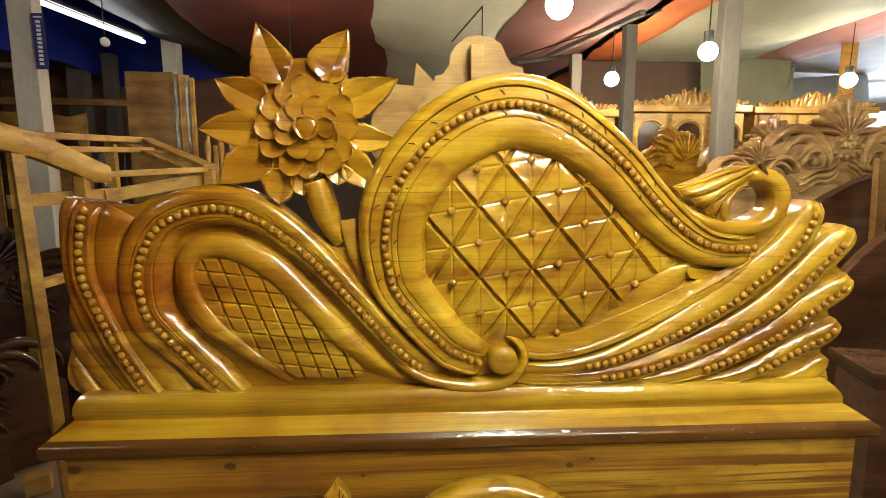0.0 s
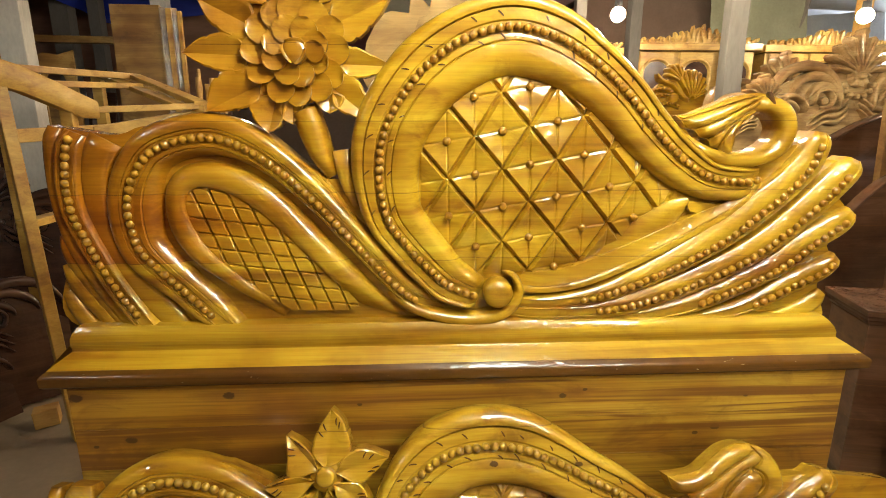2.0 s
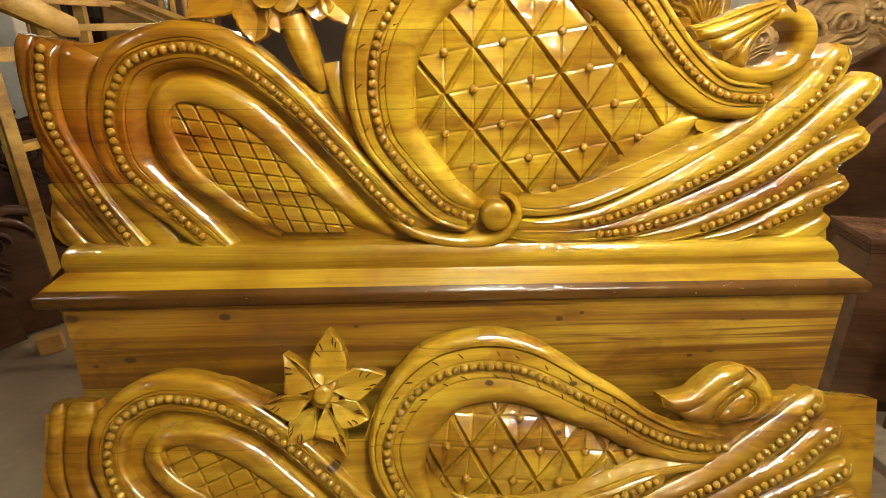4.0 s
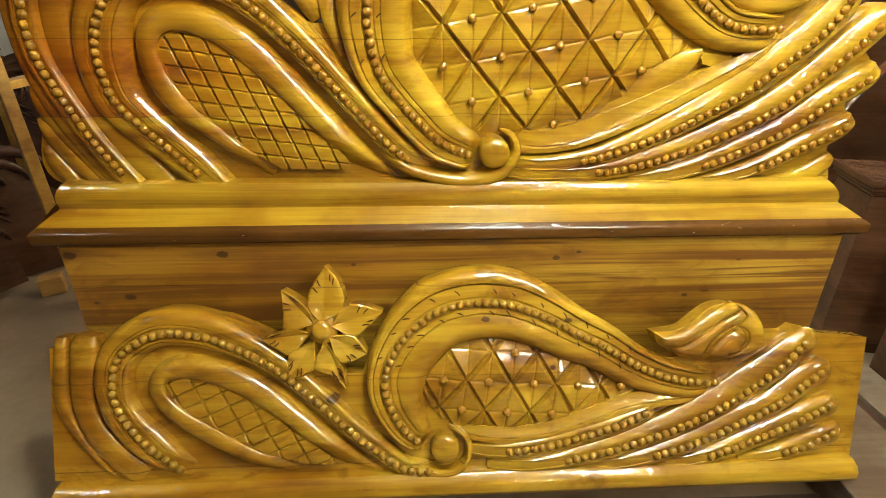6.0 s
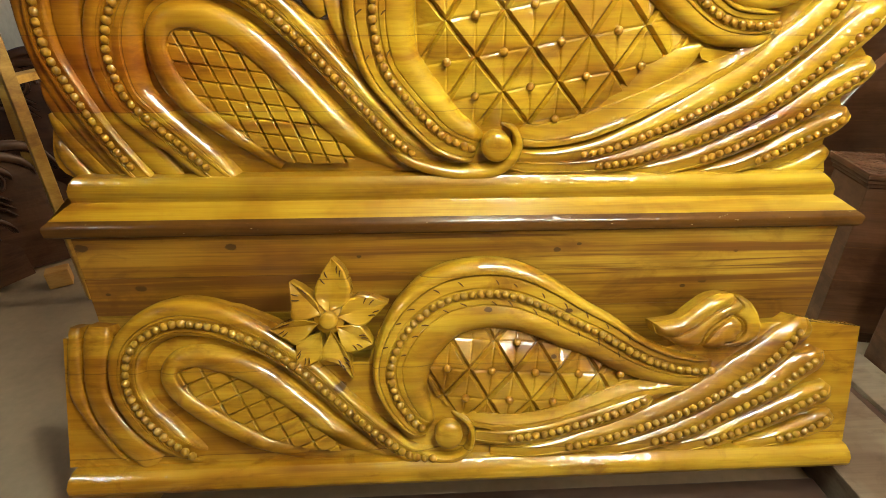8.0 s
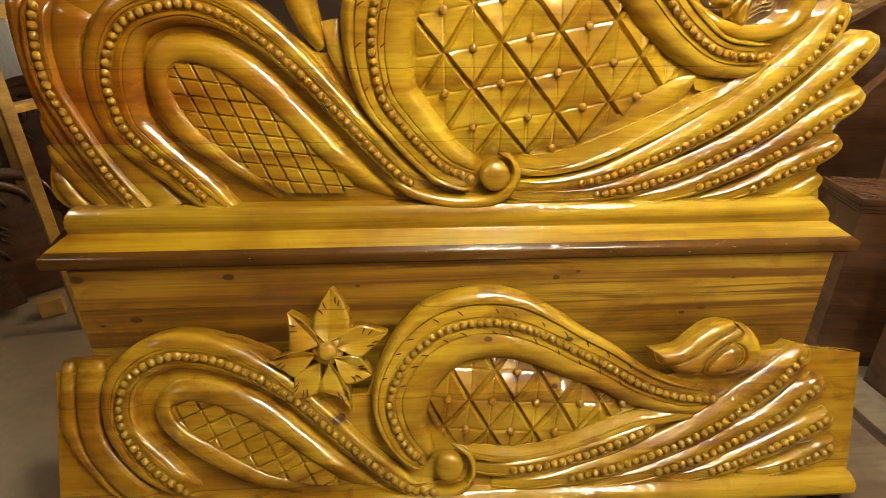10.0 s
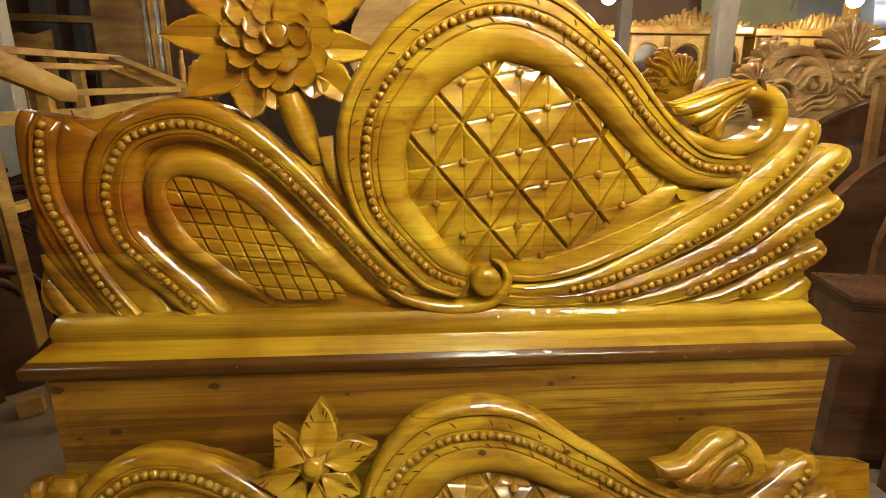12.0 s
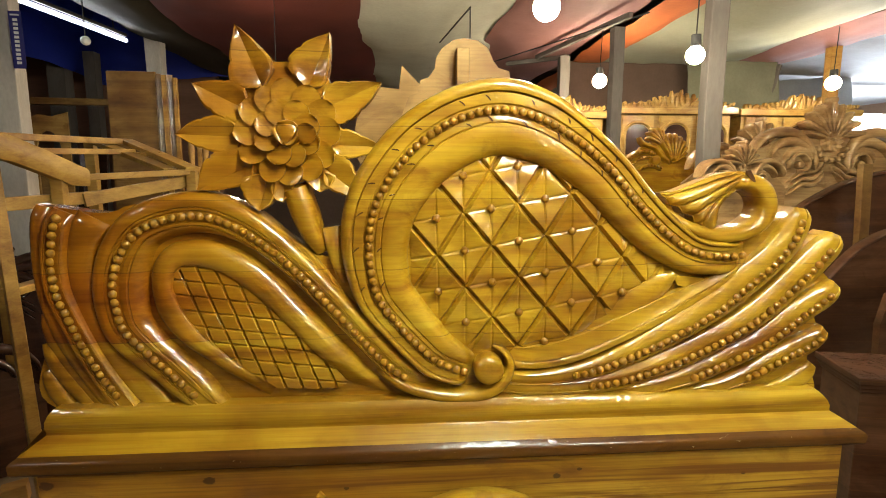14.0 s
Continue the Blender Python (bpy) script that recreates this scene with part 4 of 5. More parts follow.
    # The wide default cover is added to keep lamp light off the tarpaulins.
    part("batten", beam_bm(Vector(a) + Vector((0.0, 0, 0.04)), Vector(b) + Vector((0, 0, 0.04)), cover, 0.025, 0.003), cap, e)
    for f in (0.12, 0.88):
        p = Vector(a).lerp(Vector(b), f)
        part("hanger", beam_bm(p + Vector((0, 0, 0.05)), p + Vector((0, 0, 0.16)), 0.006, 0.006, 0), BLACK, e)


tube_lamp((-2.46, 3.3, 2.36), (-2.3, 4.5, 2.36), TUBE_DIM, 0.026, 0.022, BLACK)
# Unseen front lamps, their place and size set for highlights on the carving.
tube_lamp((0.86, -0.38, 2.3), (1.26, -0.43, 2.3), UNSEEN_LAMP_GLOW, 0.22)
tube_lamp((-2.62, -0.66, 2.33), (-2.25, -0.68, 2.33), UNSEEN_FAR_GLOW, 0.10)
# Added out of view to brighten the quilted field.
tube_lamp((0.2, 0.40, 2.3), (0.6, 0.37, 2.3), UNSEEN_LAMP_GLOW, 0.22)


# ---- the headboard ----
H_ROOT = root("bed_headboard", pose(0, 1.185, 0), "golden varnished wooden bed headboard carved with scrolls, beads and a flower", "headboard")
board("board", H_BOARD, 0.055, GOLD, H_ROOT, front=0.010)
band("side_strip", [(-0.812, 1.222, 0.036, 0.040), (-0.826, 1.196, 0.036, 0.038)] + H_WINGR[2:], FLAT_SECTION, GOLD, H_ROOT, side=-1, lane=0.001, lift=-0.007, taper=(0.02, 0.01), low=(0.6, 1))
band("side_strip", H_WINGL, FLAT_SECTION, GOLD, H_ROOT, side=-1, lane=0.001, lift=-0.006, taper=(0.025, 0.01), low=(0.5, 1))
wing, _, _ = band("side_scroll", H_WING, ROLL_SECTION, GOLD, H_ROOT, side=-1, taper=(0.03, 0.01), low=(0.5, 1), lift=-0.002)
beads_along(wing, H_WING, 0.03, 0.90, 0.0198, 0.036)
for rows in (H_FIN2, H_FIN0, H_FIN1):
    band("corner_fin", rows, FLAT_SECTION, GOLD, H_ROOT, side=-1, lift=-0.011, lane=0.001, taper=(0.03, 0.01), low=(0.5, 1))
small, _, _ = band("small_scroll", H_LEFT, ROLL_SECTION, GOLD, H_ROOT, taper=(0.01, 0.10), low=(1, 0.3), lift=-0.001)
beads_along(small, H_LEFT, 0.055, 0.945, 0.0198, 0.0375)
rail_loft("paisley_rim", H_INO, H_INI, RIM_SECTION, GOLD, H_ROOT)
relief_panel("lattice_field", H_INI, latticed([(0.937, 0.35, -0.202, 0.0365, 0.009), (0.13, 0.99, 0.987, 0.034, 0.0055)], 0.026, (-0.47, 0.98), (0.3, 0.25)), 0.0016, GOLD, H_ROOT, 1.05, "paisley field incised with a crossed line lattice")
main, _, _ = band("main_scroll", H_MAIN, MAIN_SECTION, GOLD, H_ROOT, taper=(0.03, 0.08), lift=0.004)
beads_along(main, H_MAIN, 0.012, 0.985, 0.0198, 0.0455)


def lobed(rows, more=0.005):
    """Rows of a plume with a fuller lower edge, rounded at its end."""
    fuller = [(x, z, p, q + more) for x, z, p, q in rows[:-1]]
    x, z, p, q = rows[-1]
    return fuller + [(x, z, p, q + 0.4 * more)]


def ticks(owner, rows, count, off_out, off_in, height, material):
    """Short curved chisel ticks beside the bead lane, their shade coloured in."""
    q, _ = spline(rows, 300)
    nn = normals_of(q)
    for k in range(count):
        i = int(300 * (0.2 + 0.62 * (k + random.random() * 0.4) / count))
        for off in (off_out, -off_in):
            p = q[i, :2] + nn[i] * (off + random.uniform(-0.002, 0.002))
            a = math.degrees(math.atan2(nn[i, 1], nn[i, 0])) + random.uniform(20, 45)
            # A raised sliver; dark wood gives the shade of a cut.
            blade("shaded_tick", p, a, random.uniform(0.012, 0.018), 0.0035, "petal", height, height + 0.0008, material, owner, bend=0.25, skirt=0.004)


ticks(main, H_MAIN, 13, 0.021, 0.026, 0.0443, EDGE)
HQ = quilted((0.0175, 1.0536), (0.0651, -0.0749), (0.0611, 0.0969), 0.022, (0.16, 1.12), (0.36, 0.30))
quilt = relief_panel("quilted_field", H_QUILT, HQ, 0.0015, GOLD, H_ROOT, 1.07, sink=0.012, label="tufted lozenge field with small round buttons")


def buttons(owner, outline, origin, a, b, height):
    o = spline(list(outline) + [outline[0]], 160)[0][:, :2]
    c = o.mean(axis=0)
    o = c + (o - c) * 0.93
    for i in range(-8, 9):
        for j in range(-8, 9):
            x, z = origin[0] + (i + 0.5) * a[0] + (j + 0.5) * b[0], origin[1] + (i + 0.5) * a[1] + (j + 0.5) * b[1]
            if inside(np.array([x]), np.array([z]), o)[0]:
                k = new("button", BUTTON_MESH)
                k.parent = owner
                k.location = (x, -float(height(np.array([x]), np.array([z]))[0]) - 0.0055, z)


buttons(quilt, H_QUILT, (0.0175, 1.0536), (0.0651, -0.0749), (0.0611, 0.0969), HQ)
for rows, f0, f1, lift in ((H_P5, 0, 0, -0.008), (H_P4, 0.42, 0.93, 0.0), (H_P3, 0.32, 0.94, 0.002), (H_P2, 0.25, 0.95, 0.004), (H_P1, 0.21, 0.96, 0.006)):
    plume, _, _ = band("plume", lobed(rows), PLUME_SECTION if f1 else FLAT_SECTION, GOLD, H_ROOT, lift=lift, taper=(0.12, 0.02), low=(0.6, 0.65), lane=0.0105 if f1 else 0.001)
    if f1:
        beads_along(plume, rows, f0, f1, 0.0198, 0.037 + lift)
band("quilt_border", H_S1, BORDER_SECTION, GOLD, H_ROOT, lift=0.002, lane=0.001, taper=(0.08, 0.06), low=(0.5, 0.5))
blade("leaf", (0.27, 0.87), 38.5, 0.33, 0.075, "petal", 0.018, 0.028, GOLD, H_ROOT, cup=0.008, curl=0.004)
board("leaf", H_LEAF2, 0.03, GOLD, H_ROOT, smooth_curve=False, front=0.026)
band("hook_scroll", H_HOOK, PLAIN_SECTION, GOLD, H_ROOT, lift=0.006, lane=0.001, taper=(0.03, 0.08))
carved_leaf("hook_leaf", [(0.478, 1.270), (0.514, 1.274), (0.561, 1.292), (0.615, 1.313), (0.667, 1.320), (0.689, 1.315), (0.686, 1.295), (0.667, 1.278), (0.653, 1.265), (0.636, 1.247), (0.627, 1.228), (0.625, 1.204), (0.618, 1.182), (0.606, 1.178), (0.595, 1.182), (0.586, 1.195), (0.570, 1.198), (0.561, 1.215), (0.539, 1.222), (0.527, 1.236), (0.505, 1.243), (0.494, 1.257)],
            [[(0.523, 1.239), (0.584, 1.263), (0.631, 1.287), (0.679, 1.310)],
             [(0.559, 1.215), (0.592, 1.241), (0.633, 1.268), (0.678, 1.298)],
             [(0.586, 1.195), (0.597, 1.228), (0.626, 1.258), (0.672, 1.287)],
             [(0.494, 1.261), (0.555, 1.279), (0.616, 1.300), (0.675, 1.315)]], 0.044, GOLD, H_ROOT)
# Nothing is cut here: a dark sliver paints the notch's shade.
blade("notch_shade", (0.686, 1.322), -75, 0.030, 0.010, "petal", 0.040, 0.0435, EDGE, H_ROOT, bend=0.2, skirt=0.01, label="dark sliver coloured as the shade in a notch")
dome("scroll_eye", (0.074, 0.853), 0.036, 0.034, 0.026, GOLD, H_ROOT)
CURL = [(-0.190, 0.858, 0.014, 0.010), (-0.140, 0.824, 0.018, 0.013), (-0.080, 0.799, 0.019, 0.016), (-0.010, 0.784, 0.020, 0.020), (0.060, 0.788, 0.021, 0.022), (0.108, 0.816, 0.019, 0.019), (0.126, 0.858, 0.014, 0.013), (0.112, 0.892, 0.009, 0.008), (0.086, 0.904, 0.005, 0.004)]
band("scroll_curl", CURL, PLAIN_SECTION, GOLD, H_ROOT, side=-1, lift=0.010, lane=0.001, taper=(0.08, 0.05))

# the flower on its stem
FC = (-0.382, 1.400)
board("flower_backing", [(FC[0] + 0.112 * math.cos(k * math.pi / 12), FC[1] + 0.106 * math.sin(k * math.pi / 12)) for k in range(24)], 0.055, GOLD, H_ROOT, front=0.020)
board("flower_backing", [(-0.492, 1.512), (-0.482, 1.530), (-0.42, 1.550), (-0.402, 1.557), (-0.372, 1.558), (-0.34, 1.552), (-0.288, 1.528), (-0.282, 1.51), (-0.30, 1.47), (-0.46, 1.47)], 0.05, GOLD, H_ROOT, smooth_curve=False, front=0.018)
FLOWER_LEAVES = (
    ((-0.426, 1.498), [(-0.490, 1.508), (-0.492, 1.570), (-0.478, 1.632), (-0.439, 1.600), (-0.400, 1.548)]),
    ((-0.332, 1.499), [(-0.372, 1.552), (-0.335, 1.595), (-0.279, 1.618), (-0.279, 1.572), (-0.294, 1.510)]),
    ((-0.455, 1.450), [(-0.470, 1.508), (-0.526, 1.516), (-0.574, 1.510), (-0.551, 1.461), (-0.490, 1.425)]),
    ((-0.476, 1.397), [(-0.500, 1.440), (-0.571, 1.433), (-0.618, 1.402), (-0.563, 1.371), (-0.490, 1.362)]),
    ((-0.455, 1.340), [(-0.490, 1.380), (-0.558, 1.344), (-0.578, 1.280), (-0.524, 1.281), (-0.460, 1.302)]),
    ((-0.425, 1.316), [(-0.483, 1.308), (-0.475, 1.261), (-0.447, 1.233), (-0.420, 1.248), (-0.405, 1.295)]),
    ((-0.390, 1.316), [(-0.420, 1.292), (-0.413, 1.261), (-0.392, 1.252), (-0.379, 1.267), (-0.366, 1.299)]),
    ((-0.313, 1.322), [(-0.343, 1.308), (-0.329, 1.286), (-0.310, 1.275), (-0.288, 1.286), (-0.276, 1.312)]),
    ((-0.302, 1.330), [(-0.266, 1.362), (-0.234, 1.330), (-0.214, 1.259), (-0.257, 1.268), (-0.300, 1.290)]),
    ((-0.285, 1.380), [(-0.262, 1.416), (-0.207, 1.397), (-0.166, 1.375), (-0.209, 1.356), (-0.266, 1.352)]),
    ((-0.300, 1.458), [(-0.290, 1.508), (-0.232, 1.517), (-0.170, 1.515), (-0.199, 1.472), (-0.262, 1.425)]),
)
for k, (at, edge) in enumerate(FLOWER_LEAVES):
    cut_leaf("flower_leaf", at, edge, 0.018, 0.024, 0.015, GOLD, H_ROOT, (0.34 + 0.03 * (k % 3), 0.58 + 0.04 * (k % 2)) if k not in (6, 7) else (), 0.034)
PC = (FC[0] + 0.008, FC[1] + 0.004)
for ring, (count, r0, length, width, h0, h1) in enumerate(((12, 0.054, 0.059, 0.060, 0.029, 0.034), (8, 0.022, 0.050, 0.055, 0.040, 0.045))):
    for k in range(count):
        ang = 360 * (k + 0.35 * ring) / count + random.uniform(-4, 4)
        base = (PC[0] + r0 * math.cos(radians(ang)), PC[1] + r0 * math.sin(radians(ang)))
        blade("petal", base, ang, length * random.uniform(0.96, 1.06), width * random.uniform(0.95, 1.06), "petal", h0, h1 + random.uniform(-0.0015, 0.0015), GOLD, H_ROOT, cup=-0.003, curl=0.001, roll=0.0045, skirt=0.012)
dome("bud", PC, 0.028, 0.040, 0.020, GOLD, H_ROOT)
for k in range(3):
    ang = 120 * k + 20
    blade("bud_petal", (PC[0] + 0.021 * math.cos(radians(ang)), PC[1] + 0.021 * math.sin(radians(ang))), ang + 112, 0.034, 0.021, "petal", 0.054, 0.062, GOLD, H_ROOT, bend=0.55, cup=0.004, roll=-0.004, skirt=0.014)
blade("petal", (PC[0] + 0.026, PC[1] - 0.012), 32, 0.040, 0.044, "petal", 0.050, 0.057, GOLD, H_ROOT, cup=-0.006, roll=0.004, skirt=0.016)
band("stem", [(-0.37, 1.29, 0.030, 0.030), (-0.352, 1.235, 0.030, 0.032), (-0.334, 1.18, 0.024, 0.026), (-0.312, 1.135, 0.014, 0.015)], PLAIN_SECTION, GOLD, H_ROOT, lane=0.001, taper=(0.01, 0.05))
band("stem_leaf", [(-0.395, 1.172, 0.008, 0.010), (-0.35, 1.135, 0.012, 0.014), (-0.30, 1.08, 0.008, 0.008), (-0.262, 1.03, 0.003, 0.003)], FLAT_SECTION, GOLD, H_ROOT, lift=-0.006, lane=0.001)
band("stem_leaf", [(-0.290, 1.195, 0.020, 0.022), (-0.280, 1.13, 0.018, 0.018), (-0.262, 1.06, 0.008, 0.008)], FLAT_SECTION, GOLD, H_ROOT, lift=-0.006, lane=0.001)

# the base of the headboard
moulding("ledge_moulding", [(0.04, 0.792, -0.915, 0.902, 0.012), (-0.026, 0.792, -0.915, 0.902, 0.012), (-0.040, 0.788, -0.922, 0.907, 0.012), (-0.049, 0.777, -0.930, 0.918, 0.011), (-0.053, 0.762, -0.936, 0.930, 0.010), (-0.052, 0.747, -0.938, 0.938, 0.009), (-0.046, 0.735, -0.938, 0.943, 0.008),
                            (-0.046, 0.729, -0.939, 0.944, 0.008), (-0.060, 0.720, -0.952, 0.957, 0.007), (-0.086, 0.699, -0.979, 0.985, 0.005), (0.04, 0.690, -0.95, 0.95, 0.005)], GOLD_LEDGE, H_ROOT)
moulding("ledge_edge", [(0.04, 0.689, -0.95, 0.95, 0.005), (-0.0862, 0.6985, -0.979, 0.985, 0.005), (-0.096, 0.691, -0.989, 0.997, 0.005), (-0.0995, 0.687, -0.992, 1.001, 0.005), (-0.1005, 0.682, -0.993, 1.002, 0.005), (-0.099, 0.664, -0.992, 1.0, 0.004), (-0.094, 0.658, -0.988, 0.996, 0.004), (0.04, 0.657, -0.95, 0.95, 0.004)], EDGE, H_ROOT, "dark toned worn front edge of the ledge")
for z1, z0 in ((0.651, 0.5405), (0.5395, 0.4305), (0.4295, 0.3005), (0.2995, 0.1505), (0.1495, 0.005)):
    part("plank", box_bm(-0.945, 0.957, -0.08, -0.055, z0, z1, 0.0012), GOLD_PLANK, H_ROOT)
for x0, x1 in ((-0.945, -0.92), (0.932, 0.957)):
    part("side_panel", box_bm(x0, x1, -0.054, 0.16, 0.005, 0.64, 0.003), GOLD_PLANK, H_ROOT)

# ---- the footboard, leaning on the headboard's box ----
F_ROOT = root("bed_footboard", pose(0, 0.7929, -0.0089, -20.96), "honey varnished wooden bed footboard carved with scrolls and a star flower", "footboard")
board("board", [(x - 0.024 * (x < -0.88), z) for x, z in F_BOARD], 0.045, GOLD_FOOT, F_ROOT, smooth_curve=False, front=0.011)
F_STRIPS = [
    [(-0.911, 0.527, 0.013, 0.012), (-0.912, 0.508, 0.014, 0.016), (-0.917, 0.438, 0.016, 0.017), (-0.915, 0.372, 0.018, 0.018), (-0.890, 0.312, 0.012, 0.011), (-0.850, 0.254, 0.008, 0.006), (-0.811, 0.204, 0.004, 0.003)],
    [(-0.858, 0.529, 0.024, 0.022), (-0.860, 0.510, 0.030, 0.033), (-0.870, 0.436, 0.027, 0.030), (-0.870, 0.376, 0.025, 0.028), (-0.852, 0.316, 0.026, 0.030), (-0.813, 0.256, 0.026, 0.034), (-0.744, 0.196, 0.030, 0.030)],
]
for step, rows in enumerate(F_STRIPS):
    band("side_strip", rows, FLAT_SECTION, GOLD_FOOT, F_ROOT, side=-1, lift=-0.010 + 0.003 * step, lane=0.001, taper=(0.016, 0.03), low=(0.55, 0.6))
fl, _, _ = band("small_scroll", F_LEFT, ROLL_SECTION, GOLD_FOOT, F_ROOT, taper=(0.08, 0.08), lift=-0.004)
beads_along(fl, F_LEFT, 0.02, 0.985, 0.0195, 0.035, BEAD_MESH_FOOT)
rail_loft("paisley_rim", F_INO, F_INI, RIM_SECTION, GOLD_FOOT, F_ROOT)
relief_panel("lattice_field", F_INI, latticed([(0.9, 0.44, 0.01, 0.048, 0.008), (-0.39, 0.92, 0.02, 0.035, 0.006)], 0.026, (-0.5, 0.33), (0.3, 0.2)), 0.0016, GOLD_FOOT, F_ROOT, 1.05, "paisley field incised with a crossed line lattice")
fm, _, _ = band("main_scroll", F_MAIN, MAIN_SECTION, GOLD_FOOT, F_ROOT, taper=(0.03, 0.08))
beads_along(fm, F_MAIN, 0.02, 0.985, 0.0195, 0.0412, BEAD_MESH_FOOT)
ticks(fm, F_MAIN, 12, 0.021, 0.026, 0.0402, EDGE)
FQ = quilted((-0.0018, 0.4067), (0.0425, -0.0729), (0.062, 0.0657), 0.019, (0.13, 0.38), (0.32, 0.15))
fquilt = relief_panel("quilted_field", F_QUILT, FQ, 0.0015, GOLD_FOOT, F_ROOT, 1.07, sink=0.010, label="tufted lozenge field with small round buttons")
buttons(fquilt, F_QUILT, (-0.0018, 0.4067), (0.0425, -0.0729), (0.062, 0.0657), FQ)
for rows, f0, f1, lift in ((F_P5, 0.42, 0.90, -0.004), (F_P4, 0.25, 0.935, -0.001), (F_P3, 0.25, 0.945, 0.001), (F_P2, 0.22, 0.955, 0.003), (F_P1, 0.2, 0.94, 0.003)):
    plume, _, _ = band("plume", lobed(rows, 0.008), PLUME_SECTION, GOLD_FOOT, F_ROOT, lift=lift, taper=(0.12, 0.02), low=(0.6, 0.65), lane=0.0105)
    beads_along(plume, rows, f0, f1, 0.0195, 0.037 + lift, BEAD_MESH_FOOT)
band("quilt_border", [(x, z, p + 0.014, q) for x, z, p, q in F_S1], BORDER_SECTION, GOLD_FOOT, F_ROOT, lift=0.002, lane=0.001, taper=(0.08, 0.06), low=(0.5, 0.5))
carved_leaf("hook_scroll", [(0.439, 0.509), (0.466, 0.511), (0.507, 0.518), (0.540, 0.542), (0.580, 0.568), (0.620, 0.575), (0.661, 0.566), (0.697, 0.531), (0.708, 0.490), (0.702, 0.466), (0.680, 0.450), (0.640, 0.441), (0.591, 0.438), (0.556, 0.443), (0.522, 0.445), (0.495, 0.453), (0.481, 0.466), (0.453, 0.477)],
            [[(0.481, 0.468), (0.528, 0.489), (0.574, 0.521), (0.645, 0.561)],
             [(0.554, 0.443), (0.562, 0.470), (0.585, 0.498), (0.622, 0.521)],
             [(0.560, 0.443), (0.574, 0.470), (0.600, 0.496), (0.634, 0.517)],
             [(0.633, 0.520), (0.650, 0.508), (0.655, 0.486), (0.642, 0.470)],
             [(0.640, 0.520), (0.659, 0.508), (0.663, 0.484), (0.645, 0.462), (0.615, 0.454)],
             [(0.640, 0.566), (0.655, 0.543), (0.640, 0.520)]], 0.044, GOLD_FOOT, F_ROOT)
dome("scroll_eye", (-0.053, 0.249), 0.033, 0.028, 0.02, GOLD_FOOT, F_ROOT)
FCURL = [(-0.15, 0.215, 0.012, 0.012), (-0.09, 0.19, 0.012, 0.012), (-0.04, 0.187, 0.012, 0.012), (-0.008, 0.205, 0.011, 0.011), (0.004, 0.24, 0.010, 0.010), (-0.006, 0.275, 0.009, 0.009), (-0.045, 0.298, 0.006, 0.006)]
band("scroll_curl", FCURL, PLAIN_SECTION, GOLD_FOOT, F_ROOT, lane=0.001, taper=(0.08, 0.05))
SC = (-0.326, 0.537)
STAR_LEAVES = (
    ((-0.326, 0.552), [(-0.356, 0.585), (-0.349, 0.627), (-0.316, 0.680), (-0.289, 0.652), (-0.276, 0.583)]),
    ((-0.305, 0.544), [(-0.280, 0.584), (-0.246, 0.593), (-0.189, 0.573), (-0.222, 0.540), (-0.256, 0.518)]),
    ((-0.310, 0.520), [(-0.258, 0.523), (-0.241, 0.503), (-0.227, 0.477), (-0.268, 0.458), (-0.294, 0.466)]),
    ((-0.322, 0.512), [(-0.294, 0.468), (-0.281, 0.442), (-0.274, 0.397), (-0.305, 0.429), (-0.346, 0.446)]),
    ((-0.343, 0.512), [(-0.346, 0.448), (-0.369, 0.431), (-0.404, 0.426), (-0.404, 0.459), (-0.400, 0.482)]),
    ((-0.350, 0.528), [(-0.400, 0.480), (-0.431, 0.495), (-0.461, 0.516), (-0.429, 0.530), (-0.389, 0.540)]),
    ((-0.343, 0.548), [(-0.407, 0.536), (-0.411, 0.577), (-0.413, 0.627), (-0.381, 0.609), (-0.353, 0.580)]),
)
for k, (at, edge) in enumerate(STAR_LEAVES):
    star_leaf = cut_leaf("flower_leaf", at, edge, 0.034, 0.035, 0.009, GOLD_FOOT, F_ROOT, (0.42, 0.66), 0.05)
    for side in (1, 3):
        for u in (0.25, 0.7):
            q = Vector(edge[side]).lerp(Vector(edge[2]), u * 0.7)
            d = Vector(at).lerp(Vector(edge[2]), 0.3) - q
            # Vein cuts as raised slivers, their shade put into the dark wood.
            blade("shaded_tick", q + d * 0.06, math.degrees(math.atan2(d.y, d.x)), 0.016, 0.003, "petal", 0.0432 - 0.003 * u, 0.040, EDGE, star_leaf, bend=0.25, skirt=0.004)
dome("flower_disc", SC, 0.036, 0.024, 0.012, GOLD_FOOT, F_ROOT)
dome("flower_centre", SC, 0.021, 0.038, 0.018, GOLD_FOOT, F_ROOT)
moulding("bottom_rail", [(0.03, 0.19, -0.93, 0.935, 0), (-0.012, 0.192, -0.93, 0.935, 0), (-0.03, 0.186, -0.932, 0.937, 0), (-0.042, 0.172, -0.935, 0.939, 0), (-0.045, 0.157, -0.937, 0.94, 0), (-0.041, 0.142, -0.937, 0.94, 0), (-0.03, 0.131, -0.937, 0.94, 0), (0.03, 0.128, -0.937, 0.94, 0)], GOLD_FOOT, F_ROOT)

# ---- bearers and odd pieces on the floor ----
def loose(name, bm, material, label, category, group="", smooth=False):
    return tagged(part(name, bm, material, None, "", smooth), label, category, group)


loose("bearer", box_bm(0.93, 1.185, 0.42, 1.10, 0.0, 0.099, 0.005), GREYWOOD, "pale sawn timber bearer lying under the footboard", "timber", "bearers on the floor")
